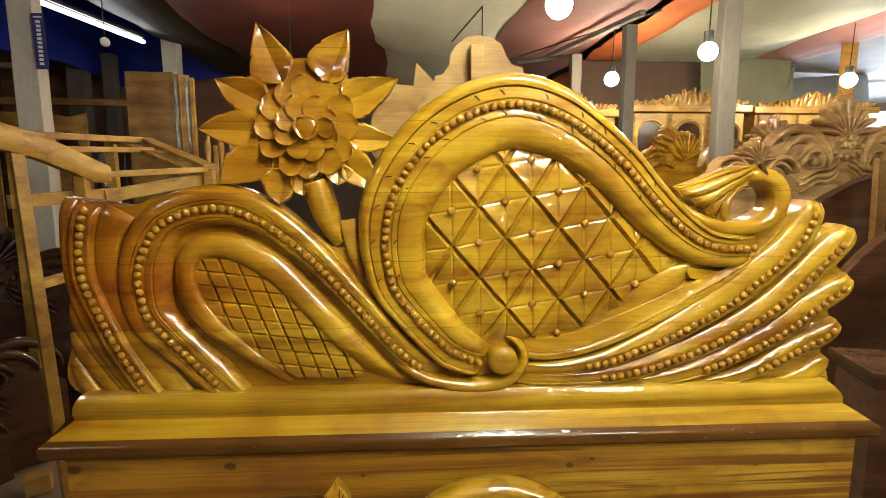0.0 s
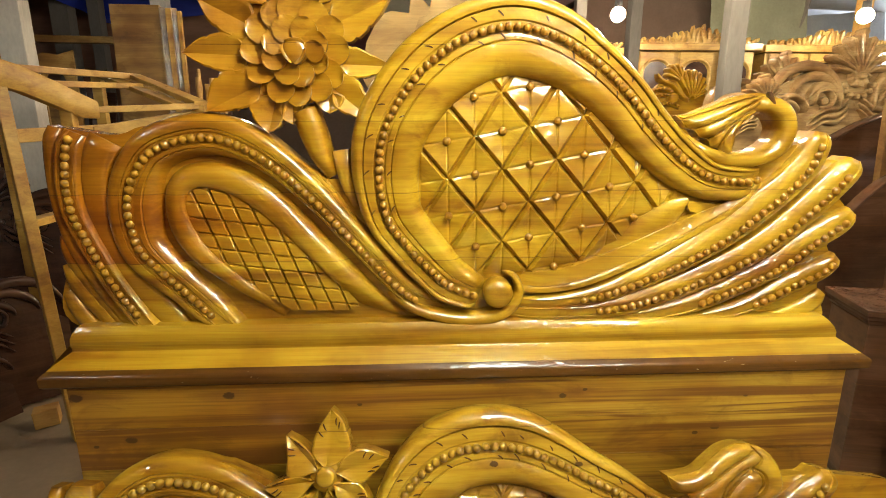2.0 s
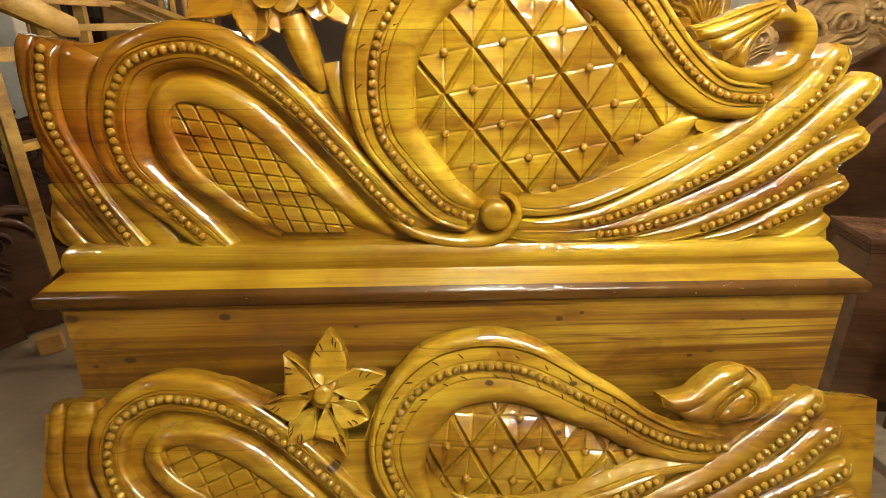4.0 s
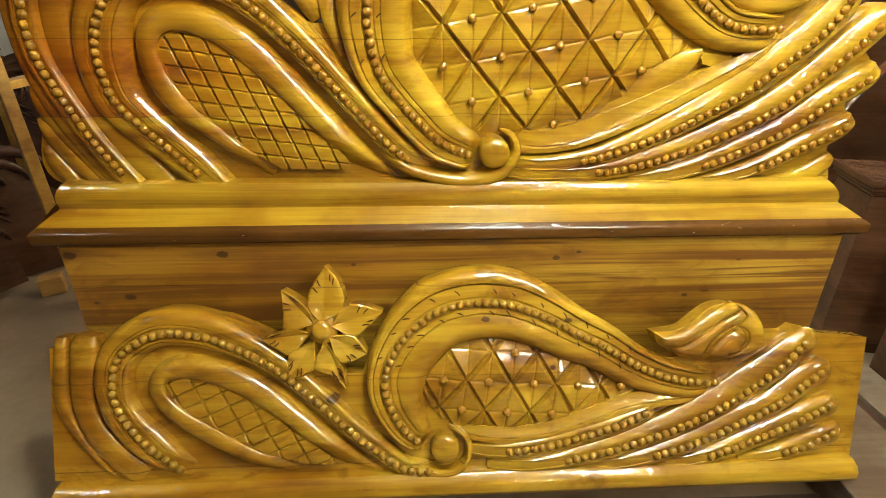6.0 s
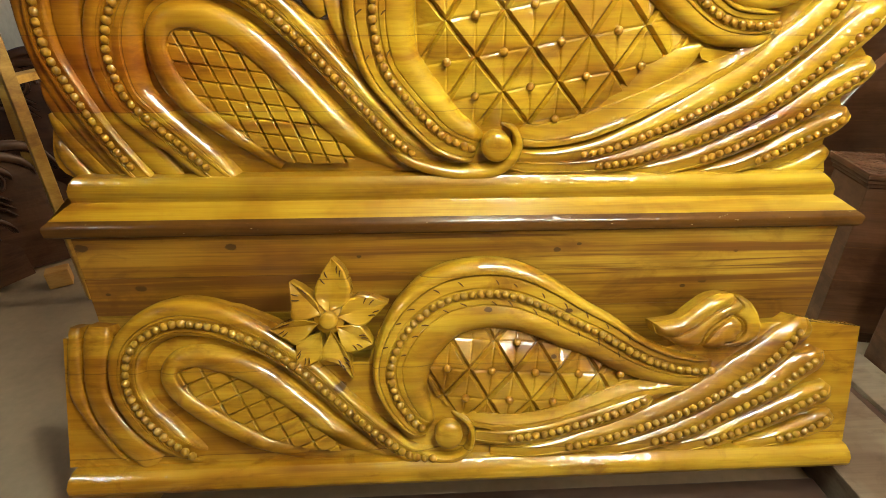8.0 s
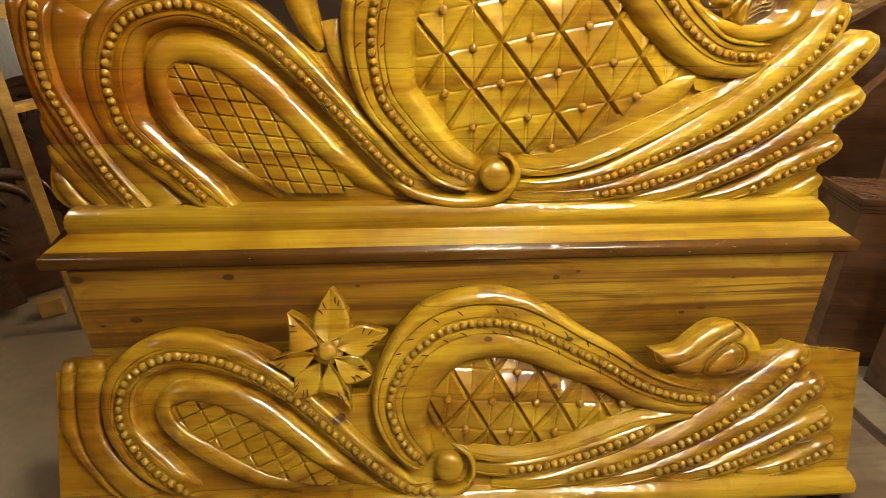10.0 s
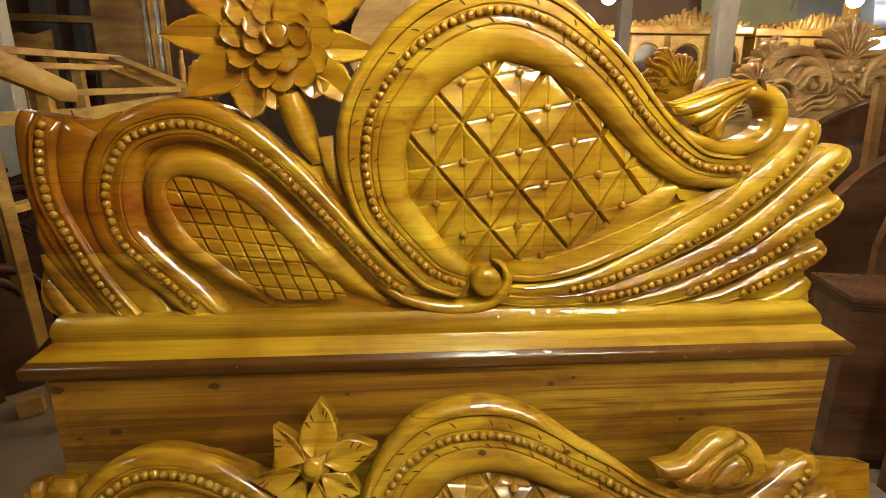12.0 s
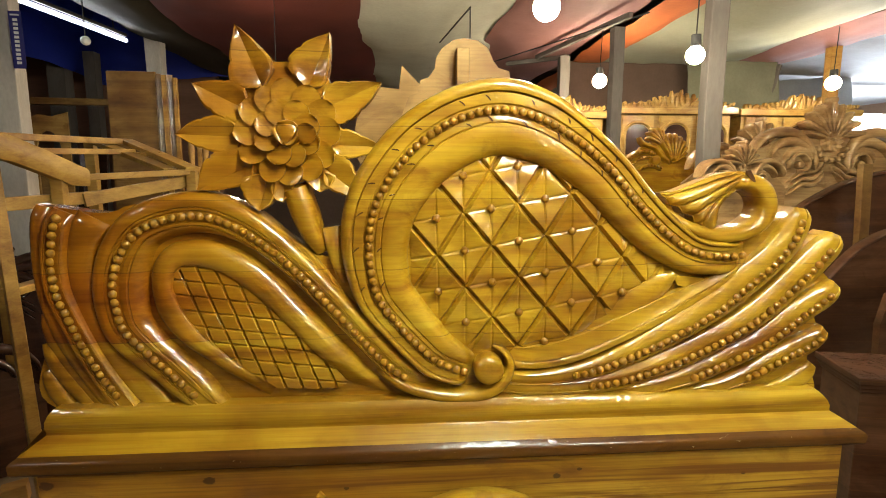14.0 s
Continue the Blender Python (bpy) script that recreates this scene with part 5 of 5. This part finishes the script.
loose("bearer", box_bm(1.305, 1.445, 0.40, 1.36, 0.0, 0.032, 0.004), GREYWOOD, "flat pale sawn plank lying on the floor", "timber", "bearers on the floor")
# Dark slabs carry the shade of the plank gap and under the footboard.
loose("shade_slab", box_bm(1.19, 1.30, 0.40, 1.36, 0.0, 0.02, 0.004), FLOOR_SHADE, "dark slab coloured as the shaded gap between pale planks", "timber", "bearers on the floor")
loose("shade_slab", box_bm(-0.75, 0.92, 0.30, 0.86, 0.0, 0.024, 0.004), FLOOR_SHADE, "wide dark slab coloured as the shade under the footboard", "timber", "bearers on the floor")
loose("bearer", beam_bm((-0.90, 0.70, 0.05), (-0.86, 1.06, 0.05), 0.16, 0.098, 0.004, (0, 0, 1)), PALE, "whitish wooden block under the footboard corner", "timber", "bearers on the floor")
loose("offcut", beam_bm((-1.74, 2.02, 0.04), (-1.66, 2.06, 0.045), 0.07, 0.075, 0.004), PALE, "small pale wooden offcut lying on the floor", "offcut")

# ---- raw headboards standing behind ----
raw = root("raw_headboard", pose(0, 1.5, 0), "unfinished pale wooden headboard seen from its back", "headboard")
board("board", [(-0.12, 0.02), (-0.14, 1.3), (-0.14, 1.44), (-0.122, 1.492), (-0.105, 1.535), (-0.081, 1.542), (-0.072, 1.579), (-0.05, 1.585), (-0.031, 1.611), (-0.028, 1.64), (-0.012, 1.665), (0.02, 1.688), (0.05, 1.694), (0.09, 1.688), (0.12, 1.668), (0.135, 1.635), (0.15, 1.614), (0.182, 1.605), (0.19, 1.56), (0.3, 1.45), (0.35, 1.3), (0.35, 0.02)], 0.03, PALE, raw, smooth_curve=False)
part("batten", beam_bm((0.045, -0.02, 0.02), (0.045, -0.02, 1.66), 0.036, 0.04, 0.003), PALE, raw, "square pale batten nailed on the back")
raw2 = root("raw_headboard", pose(0, 1.72, 0), "unfinished reddish pale headboard with a cut leaf", "headboard")
board("board", [(-0.2, 0.02), (-0.24, 1.30), (-0.29, 1.40), (-0.27, 1.50), (-0.225, 1.58), (-0.19, 1.592), (-0.135, 1.587), (-0.125, 1.66), (-0.07, 1.605), (-0.02, 1.55), (0.05, 1.4), (0.05, 0.02)], 0.03, PALE, raw2, smooth_curve=False)

# ---- chair frame and boards at the shed's side ----
frame_root = root("chair_frame", pose(0, 0, 0), "unvarnished wooden chair frame with slatted back and curved arm", "chair")
ARM = [(-1.60, 1.80, 1.45), (-1.553, 1.85, 1.432), (-1.512, 1.95, 1.405), (-1.461, 2.05, 1.358), (-1.42, 2.12, 1.318), (-1.385, 2.17, 1.302)]
bm = bmesh.new()
rings = []
for k, p in enumerate(ARM):
    w, t = (0.026, 0.046) if k < 5 else (0.020, 0.034)
    rings.append([bm.verts.new((p[0] + sx * w, p[1] - sx * w * 0.3, p[2] + sz * t)) for sx, sz in ((-1, -0.7), (-0.7, -1), (0.7, -1), (1, -0.7), (1, 0.7), (0.7, 1), (-0.7, 1), (-1, 0.7))])
for r0, r1 in zip(rings, rings[1:]):
    for k in range(8):
        bm.faces.new((r0[k], r0[(k + 1) % 8], r1[(k + 1) % 8], r1[k]))
bm.faces.new(rings[0])
bm.faces.new(rings[-1])
part("arm", bm, FRAME, frame_root, "curved golden arm", smooth=True)
for nm, a, b, w, d in (
    ("leg", (-1.51, 1.93, 0.0), (-1.54, 1.9, 1.40), 0.046, 0.04), ("leg", (-1.76, 2.9, 0.0), (-1.76, 2.9, 1.5), 0.05, 0.04), ("leg", (-1.10, 2.5, 0.0), (-1.10, 2.5, 1.33), 0.045, 0.04),
    ("leg", (-2.05, 2.6, 0.0), (-2.05, 2.6, 1.5), 0.05, 0.04), ("rail", (-1.80, 2.1, 1.466), (-1.57, 2.9, 1.483), 0.032, 0.03), ("rail", (-1.66, 2.28, 1.41), (-1.471, 2.75, 1.426), 0.028, 0.026), ("rail", (-1.48, 2.71, 1.410), (-1.317, 2.7, 1.412), 0.022, 0.022),
    ("back_slat", (-1.758, 2.9, 1.497), (-1.195, 2.5, 1.328), 0.07, 0.022), ("back_slat", (-1.579, 2.9, 1.488), (-1.09, 2.49, 1.335), 0.07, 0.022), ("rail", (-1.40, 2.16, 1.302), (-1.101, 2.5, 1.325), 0.028, 0.026),
    ("seat_rail", (-1.60, 1.92, 1.205), (-1.40, 2.3, 1.222), 0.03, 0.05), ("seat_rail", (-1.43, 2.22, 1.21), (-1.10, 2.55, 1.29), 0.03, 0.055),
    ("arm_post", (-1.446, 2.1, 1.20), (-1.446, 2.1, 1.36), 0.045, 0.04), ("stretcher", (-1.58, 1.95, 0.885), (-1.55, 2.6, 0.89), 0.06, 0.03)):
    part(nm, beam_bm(a, b, w, d, 0.004), FRAME, frame_root)

for x0, x1, y, top, m, tilt in ((-2.03, -1.73, 3.6, 1.975, TEAK, 3), (-1.735, -1.685, 3.62, 1.965, TEAK, 25), (-1.675, -1.64, 3.58, 1.95, FRAME, 10), (-1.635, -1.60, 3.6, 1.955, TEAK, 30), (-1.60, -1.575, 3.56, 1.93, FRAME, 5), (-1.52, -1.49, 3.7, 1.5, FRAME, 12), (-1.44, -1.40, 3.7, 1.45, FRAME, 4)):
    b = loose("board", box_bm(0, x1 - x0, 0, 0.03, 0, top, 0.003), m, "tall sawn wooden board standing on end", "board", "boards standing on end")
    b.matrix_basis = pose(x0, y, 0, -1.0, 0, tilt)
for k in range(14):
    x = -4.9 + 0.17 * k
    b = loose("board", box_bm(0, 0.15, 0, 0.03, 0, 1.55 + 0.4 * random.random() * (k % 3), 0.003), random.choice((TEAK, BROWN, DARK)), "rough board leaning in the dim back of the shed", "board", "boards leaning at the back")
    b.matrix_basis = pose(x, 5.4 + 0.2 * random.random(), 0, -5, random.uniform(-4, 4), random.uniform(-20, 20))
loose("beam", beam_bm((-5.5, 5.0, 1.99), (-2.4, 5.3, 1.97), 0.10, 0.06, 0.005), TEAK, "long dull beam laid across the posts", "beam")
loose("beam", beam_bm((-5.5, 4.6, 2.28), (-3.4, 4.95, 2.24), 0.07, 0.05, 0.005), POST_DARK, "long dull beam laid across the posts", "beam")

tagged(part("wall_partition", box_bm(-7, -2.35, 6.7, 6.78, 0, 2.75, 0), PARTITION), "reddish brown board partition at the shed's dim side", "wall", kind="structure")
for x, top, w in ((-3.98, 1.84, 0.38), (-3.46, 1.80, 0.36)):
    e = root("pale_panel", pose(x, 5.0, 0), "unfinished pale panel with a cut-out arch, leaning", "panel", "pale panels at the back")
    arch = [(0.0, 0.0), (0.0, top), (w * 0.3, top + 0.04), (w * 0.62, top + 0.02), (w, top + 0.06), (w, 0.0), (w * 0.8, 0.0)] + [(w * 0.5 + w * 0.3 * math.cos(radians(t)), top - 0.30 + 0.2 * math.sin(radians(t))) for t in range(0, 181, 20)] + [(w * 0.2, 0.0)]
    board("panel", arch, 0.02, PALE, e, smooth_curve=False)
for k, (x, w) in enumerate(((-1.49, 0.03), (-1.435, 0.024), (-1.385, 0.032), (-1.33, 0.022))):
    e = root("turned_spindle", pose(x, 3.4 + 0.05 * k, 0, 0, random.uniform(-2, 2), 0), "pale turned wooden spindle standing on end", "spindle", "spindles standing on end")
    rings = [(w * 0.5 * (1 + 0.35 * math.sin(z * 31) * (0.6 < z < 1.5)), z) for z in np.linspace(0, 1.52 + 0.05 * (k % 2), 46)]
    verts = [(r * math.cos(a * math.pi / 5), r * math.sin(a * math.pi / 5), z) for r, z in rings for a in range(10)]
    faces = [(i * 10 + a, i * 10 + (a + 1) % 10, (i + 1) * 10 + (a + 1) % 10, (i + 1) * 10 + a) for i in range(45) for a in range(10)]
    mesh_object("shaft", verts, faces + [tuple(range(450, 460))], PALE, e)

# ---- dark carved pieces heaped at the side ----
def carved_crest(name, m, s, material, label, group="", low=0.9, wide=0.9):
    """A headboard with a shell crest: arched board, fan of leaves, rosette and C scrolls."""
    e = root(name, m, label, "headboard", group)
    arch = [(-wide, -low), (-wide, -0.28 * s), (-0.75 * wide, -0.12 * s), (-0.5 * wide, 0.0), (-0.28 * s, 0.08 * s), (0, 0.16 * s), (0.28 * s, 0.08 * s), (0.5 * wide, 0.0), (0.75 * wide, -0.12 * s), (wide, -0.28 * s), (wide, -low)]
    board("board", arch, 0.035, material, e, smooth_curve=False)
    for k in range(9):
        a = 26 + 16 * k
        ca, sa, out = math.cos(radians(a)), math.sin(radians(a)), (k - 4) / 4
        reach = s * (0.32 - 0.05 * abs(out))
        rows = [((0.05 + f * reach / s) * s * ca - 0.05 * s * out * f * f, 0.02 * s + (0.05 + f * reach / s) * s * sa - 0.07 * s * abs(out) * f * f, w * s, w * s) for f, w in ((0, 0.012), (0.35, 0.024), (0.7, 0.034), (0.92, 0.028), (1.0, 0.012))]
        band("shell_leaf", rows, PLAIN_SECTION, material, e, lane=0.001, lift=0.012 * s, taper=(0.02, 0.02), low=(0.6, 0.7))
        for side in (-1, 1):
            band("leaf_vein", [(x + side * 0.35 * w * sa, z - side * 0.35 * w * ca, 0.005 * s, 0.005 * s) for x, z, w, _ in rows[1:]], PLAIN_SECTION, material, e, lane=0.001, lift=0.016 * s, taper=(0.02, 0.02))
    dome("crest_ball", (0, 0.385 * s), 0.03 * s, 0.03, 0.03 * s, material, e)
    dome("rosette_disc", (0, 0.02 * s), 0.085 * s, 0.030 * s, 0.03 * s, material, e)
    for k in range(9):
        a = 40 * k
        blade("petal", (0.03 * s * math.cos(radians(a)), 0.02 * s + 0.03 * s * math.sin(radians(a))), a, 0.062 * s, 0.05 * s, "petal", 0.055 * s, 0.075 * s, material, e, cup=0.01 * s)
    dome("rosette_centre", (0, 0.02 * s), 0.03 * s, 0.07 * s, 0.03 * s, material, e)
    for k in range(7):
        a = 200 + 23.3 * k
        dome("garland_ball", (0.16 * s * math.cos(radians(a)), 0.0 + 0.15 * s * math.sin(radians(a))), 0.026 * s, 0.02 * s, 0.04 * s, material, e, seg=16)
    for sg in (-1, 1):
        for q in range(3):
            r = (0.15 + 0.085 * q) * s
            c = (sg * (0.31 + 0.085 * q) * s, -0.20 * s)
            rows = [(c[0] - sg * r * math.cos(radians(t)), c[1] + 0.95 * r * math.sin(radians(t)), w * s, w * s) for t, w in ((-15, 0.010), (20, 0.030), (55, 0.044), (90, 0.047), (125, 0.036), (150, 0.022), (168, 0.008))]
            band("sweeping_leaf", rows, PLAIN_SECTION, material, e, lane=0.001, lift=0.004 * q, side=-sg, taper=(0.03, 0.03), low=(0.5, 0.5))
        rows = [(sg * 0.31 * s + 0.10 * s * math.cos(radians(t)) * k, -0.19 * s + 0.10 * s * math.sin(radians(t)) * k, 0.018 * s, 0.018 * s) for t, k in ((200, 1.0), (140, 1.0), (80, 0.95), (20, 0.85), (-40, 0.7), (-100, 0.5))]
        band("volute", rows, PLAIN_SECTION, material, e, lane=0.001, lift=0.01)
        dome("scroll_eye", (sg * 0.31 * s, -0.19 * s), 0.035 * s, 0.02, 0.03 * s, material, e)
        for q in range(3):
            band("drooping_leaf", [(sg * 0.05 * s, (-0.15 - 0.05 * q) * s, 0.01 * s, 0.01 * s), (sg * 0.16 * s, (-0.24 - 0.06 * q) * s, 0.026 * s, 0.022 * s), (sg * 0.30 * s, (-0.27 - 0.05 * q) * s, 0.02 * s, 0.02 * s), (sg * 0.42 * s, (-0.34 - 0.06 * q) * s, 0.006 * s, 0.006 * s)], PLAIN_SECTION, material, e, lane=0.001)
    return e


carved_crest("carved_headboard", pose(2.42, 3.0, 1.485, -4, 0, 4), 0.66, HAZED_BROWN, "brown varnished headboard with a carved shell crest and rosette", "carved headboards behind", 1.475, 0.75)
carved_crest("carved_headboard", pose(2.16, 3.25, 1.42, -4, 0, 0), 0.60, HAZED_BROWN, "brown varnished headboard with a carved leaf crest", "carved headboards behind", 1.41, 0.5)
ribbed = root("carved_headboard", pose(1.78, 3.6, 0, -2), "golden varnished headboard with ribbed fans and beaded scrolls", "headboard", "carved headboards behind")
board("board", [(-0.40, 0.01), (-0.40, 1.30), (-0.30, 1.40), (-0.22, 1.50), (-0.10, 1.54), (0.0, 1.56), (0.07, 1.54), (0.11, 1.47), (0.12, 1.36), (0.25, 1.30), (0.25, 0.01)], 0.04, GOLD, ribbed, smooth_curve=False)
for foot_at, first, last, count, reach in (((0.0, 1.384), 32, 112, 8, 0.215), ((-0.075, 1.515), 62, 152, 6, 0.125)):
    for k in range(count):
        f = k / (count - 1)
        a = radians(first + (last - first) * f)
        r = reach * (1 - 0.9 * (f - 0.6) ** 2)
        rows = [(foot_at[0] + r * g * math.cos(a) - 0.03 * g * g * math.sin(a), foot_at[1] + r * g * math.sin(a), w, w) for g, w in ((0.08, 0.005), (0.45, 0.010), (0.85, 0.015), (1.0, 0.007))]
        band("fan_rib", rows, PLAIN_SECTION, GOLD, ribbed, lane=0.001, lift=0.012 - 0.004 * (k % 2), taper=(0.02, 0.015))
band("cover_scroll", [(-0.236, 1.567, 0.008, 0.008), (-0.222, 1.528, 0.012, 0.012), (-0.13, 1.489, 0.014, 0.014), (-0.078, 1.43, 0.015, 0.015), (-0.006, 1.384, 0.012, 0.012)], PLAIN_SECTION, GOLD, ribbed, lane=0.001, lift=0.02)
for k, (dx, dz) in enumerate(((0.0, 0.0), (0.012, -0.042), (0.05, -0.10))):
    rows = [(-0.33 + dx, 1.40 + dz, 0.010, 0.010), (-0.27 + dx, 1.452 + dz, 0.016, 0.016), (-0.19 + dx, 1.468 + dz, 0.016, 0.016), (-0.12 + dx, 1.44 + dz, 0.012, 0.012)]
    scroll = band("beaded_scroll", rows, PLAIN_SECTION, GOLD, ribbed, lane=0.001, lift=0.004 + 0.004 * k)[0]
    beads_along(scroll, rows, 0.1, 0.9, 0.024, 0.044 + 0.004 * k)
dome("scroll_eye", (-0.131, 1.404), 0.034, 0.04, 0.03, GOLD, ribbed)
carved_crest("carved_headboard", pose(1.63, 2.62, 1.34, -4, 0, 12), 0.34, HAZED_BROWN, "brown varnished headboard with a small ribbed fan", "carved headboards behind", 1.33, 0.3)
carved_crest("carved_headboard", pose(-2.10, 2.10, 0.52, -12, 4, 50), 0.55, DARK, "dark glossy carved headboard leaning in the heap", "dark carved pieces", 0.5, 0.45)
carved_crest("carved_headboard", pose(-2.04, 1.82, 0.27, -12, -3, 58), 0.42, DARK, "dark glossy carved headboard lying low in the heap", "dark carved pieces", 0.25, 0.32)
carved_crest("carved_headboard", pose(-2.2, 2.62, 0.85, -10, 0, 20), 0.55, DARK, "dark glossy carved headboard standing behind the heap", "dark carved pieces", 0.84, 0.45)

# ---- brown furniture on the other side ----
for pts, y, tilt, label in (
    ([(-0.55, 0.0), (-0.5, 0.9), (-0.4, 1.06), (-0.2, 1.2), (0.05, 1.3), (0.5, 1.36), (0.5, 0.0)], 2.6, -3, "brown varnished arched headboard standing upright"),
    ([(-0.62, 0.0), (-0.6, 0.60), (-0.52, 0.75), (-0.42, 0.88), (-0.28, 1.0), (0.0, 1.09), (0.4, 1.1), (0.4, 0.0)], 2.2, -3, "brown varnished curved headboard standing upright")):
    e = root("brown_headboard", pose(2.32, y, 0.002, tilt, 0, 0), label, "headboard", "brown headboards behind")
    board("board", pts, 0.04, BROWN, e, smooth_curve=False)
    band("rim", [(x, z - 0.01, 0.014, 0.014) for x, z in pts[1:-1]], PLAIN_SECTION, BROWN, e, lane=0.001, lift=-0.02)
loose("board", beam_bm((2.28, 2.5, 0.0), (2.26, 2.55, 1.36), 0.09, 0.03, 0.003), TEAK, "plain pale brown batten standing on end", "board", "boards standing on end")
stand = root("bedside_cabinet", pose(1.40, 1.715, 0, 0, 0, -13), "brown varnished bedside cabinet with a moulded top", "cabinet")
part("body", box_bm(0.01, 0.40, -0.232, 0.0, 0.05, 0.606, 0.004), BROWN, stand)
part("plinth", box_bm(0.03, 0.38, -0.215, -0.015, 0.0, 0.048, 0.002), DARK, stand, "recessed dark plinth")
for z0, z1, g in ((0.608, 0.622, 0.006), (0.623, 0.637, 0.013), (0.638, 0.660, 0.02)):
    part("top_moulding", box_bm(0.01 - g, 0.40 + g, -0.232 - g, g, z0, z1, 0.004), BROWN, stand)
chest = root("brown_cabinet", pose(1.45, 1.352, 0), "low plain brown varnished cabinet seen from its side", "cabinet")
part("body", box_bm(0.0, 0.5, -0.42, 0.0, 0.012, 0.60, 0.005), BROWN, chest)
part("plinth", box_bm(0.015, 0.48, -0.40, -0.02, 0.0, 0.011, 0.0), DARK, chest)
hb = root("brown_headboard", pose(2.02, 1.72, 0.002, -4, 0, -12), "brown varnished rounded headboard close to the cabinet", "headboard", "brown headboards behind")
board("board", [(-0.3, 0.0), (-0.3, 0.72), (-0.27, 0.84), (-0.2, 0.92), (-0.1, 0.95), (0.3, 0.95), (0.3, 0.0)], 0.04, BROWN, hb, smooth_curve=False)


# ---- pale wardrobes far behind ----
def wardrobe(x0, x1, y, top, label):
    e = root("wardrobe", pose(x0, y, 0), label, "wardrobe", "pale wardrobes behind")
    w = x1 - x0
    part("body", box_bm(0, w, 0.03, 0.5, 0.0, top - 0.1, 0.004), WARDROBE, e)
    part("cornice", box_bm(-0.04, w + 0.04, -0.03, 0.52, top - 0.098, top - 0.04, 0.008), WARDROBE, e, "pale projecting cornice")
    n = max(2, int(w / 0.34))
    for k in range(n):
        a, b = w * k / n + 0.03, w * (k + 1) / n - 0.03
        c, r = (a + b) / 2, (b - a) / 2 - 0.02
        d = part("door", box_bm(a, b, 0.0, 0.028, top - 0.9, top - 0.11, 0.004), WARDROBE, e)
        rows = [(c - r, top - 0.45, 0.012, 0.012)] + [(c + r * math.cos(radians(t)), top - 0.28 + r * 0.9 * math.sin(radians(t)), 0.012, 0.012) for t in range(180, -1, -30)] + [(c + r, top - 0.45, 0.012, 0.012)]
        band("arch_moulding", rows, PLAIN_SECTION, WARDROBE, d, lane=0.001, tall=0.6)
        board("arch_panel", [(c + (r - 0.02) * math.cos(radians(t)), top - 0.28 + (r - 0.02) * 0.9 * math.sin(radians(t))) for t in range(0, 181, 20)] + [(c - r + 0.02, top - 0.45), (c + r - 0.02, top - 0.45)], 0.004, DARK, d, smooth_curve=False, front=0.004, label="dark recessed arched panel")
    crest = [(0, 0), (0.08 * w, 0.03), (0.2 * w, 0.035), (0.32 * w, 0.06), (0.42 * w, 0.09), (0.5 * w, 0.13), (0.58 * w, 0.09), (0.68 * w, 0.06), (0.8 * w, 0.035), (0.92 * w, 0.03), (w, 0)]
    o = board("crest", [(x, z + top - 0.04) for x, z in crest], 0.04, WARDROBE, e, smooth_curve=False, label="carved pale crest")
    for k in range(30):
        x = w * (k + 0.5) / 30
        rise = 0.035 + 0.085 * math.exp(-((k - 14.5) / 6.0) ** 2)
        blade("crest_leaf", (x, top - 0.035 + 0.3 * rise * (k % 2)), 90 + random.uniform(-30, 30) + 1.6 * (14.5 - k), rise * random.uniform(0.75, 1.05), 0.034, "leaf", 0.008, 0.018, WARDROBE, e, crease=0.008)


wardrobe(1.78, 2.82, 4.6, 1.93, "pale carved wooden wardrobe standing at the back")
wardrobe(2.92, 4.0, 4.6, 1.92, "pale carved wooden wardrobe standing at the back")
wardrobe(0.9, 1.68, 4.7, 1.90, "pale carved wooden wardrobe standing at the back")

# ---- sign, small bulb, wires, daylight gap ----
sign = root("phone_sign", pose(-2.245, 3.12, 1.89, 0, 0, 8), "narrow blue sign strip with white writing on a post", "sign")
part("plate", box_bm(0, 0.062, 0, 0.004, 0, 0.30, 0.0), SIGN_BLUE, sign)
for k in range(11):
    part("writing_bar", box_bm(0.02, 0.042, -0.003, -0.0005, 0.022 + 0.0225 * k, 0.036 + 0.0225 * k, 0), WHITE_PAINT, sign)
part("writing_bar", box_bm(0.01, 0.052, -0.003, -0.0005, 0.276, 0.284, 0), WHITE_PAINT, sign)
gap = part("daylight_opening", box_bm(4.95, 6.9, 6.4, 6.42, 1.0, 2.05, 0), DAY_GLOW)
tagged(gap, "bright daylight in an open side of the shed", "backdrop", kind="structure")
for a, b in (((0.33, 3.6, 2.40), (0.18, 4.4, 2.36)), ((0.33, 3.62, 2.40), (0.33, 3.62, 2.2)), ((0.6, 5.0, 2.3), (1.5, 3.5, 2.36))):
    loose("cable", beam_bm(a, b, 0.008, 0.008, 0), BLACK, "thin black electric cable under the tarpaulins", "cable", "cables")
unlit = root("unlit_bulb", pose(-2.118, 3.6, 2.15), "unlit white bulb hanging on a thin cable", "lamp")
bm = bmesh.new()
bmesh.ops.create_icosphere(bm, subdivisions=2, radius=0.03)
part("globe", bm, WHITE_PAINT, unlit, smooth=True)
part("cable", beam_bm((0, 0, 0.025), (0, 0, 0.36), 0.006, 0.006, 0), BLACK, unlit)
for a, b in (((1.36, 4.8, 2.35), (0.9, 5.3, 2.38)), ((1.4, 3.55, 2.36), (1.1, 4.9, 2.36)), ((3.5, 5.2, 1.7), (3.68, 5.24, 2.4))):
    loose("roof_pole", beam_bm(a, b, 0.04, 0.04, 0.012), POST_GREY, "thin grey roof pole under the tarpaulin", "pole", "roof poles")
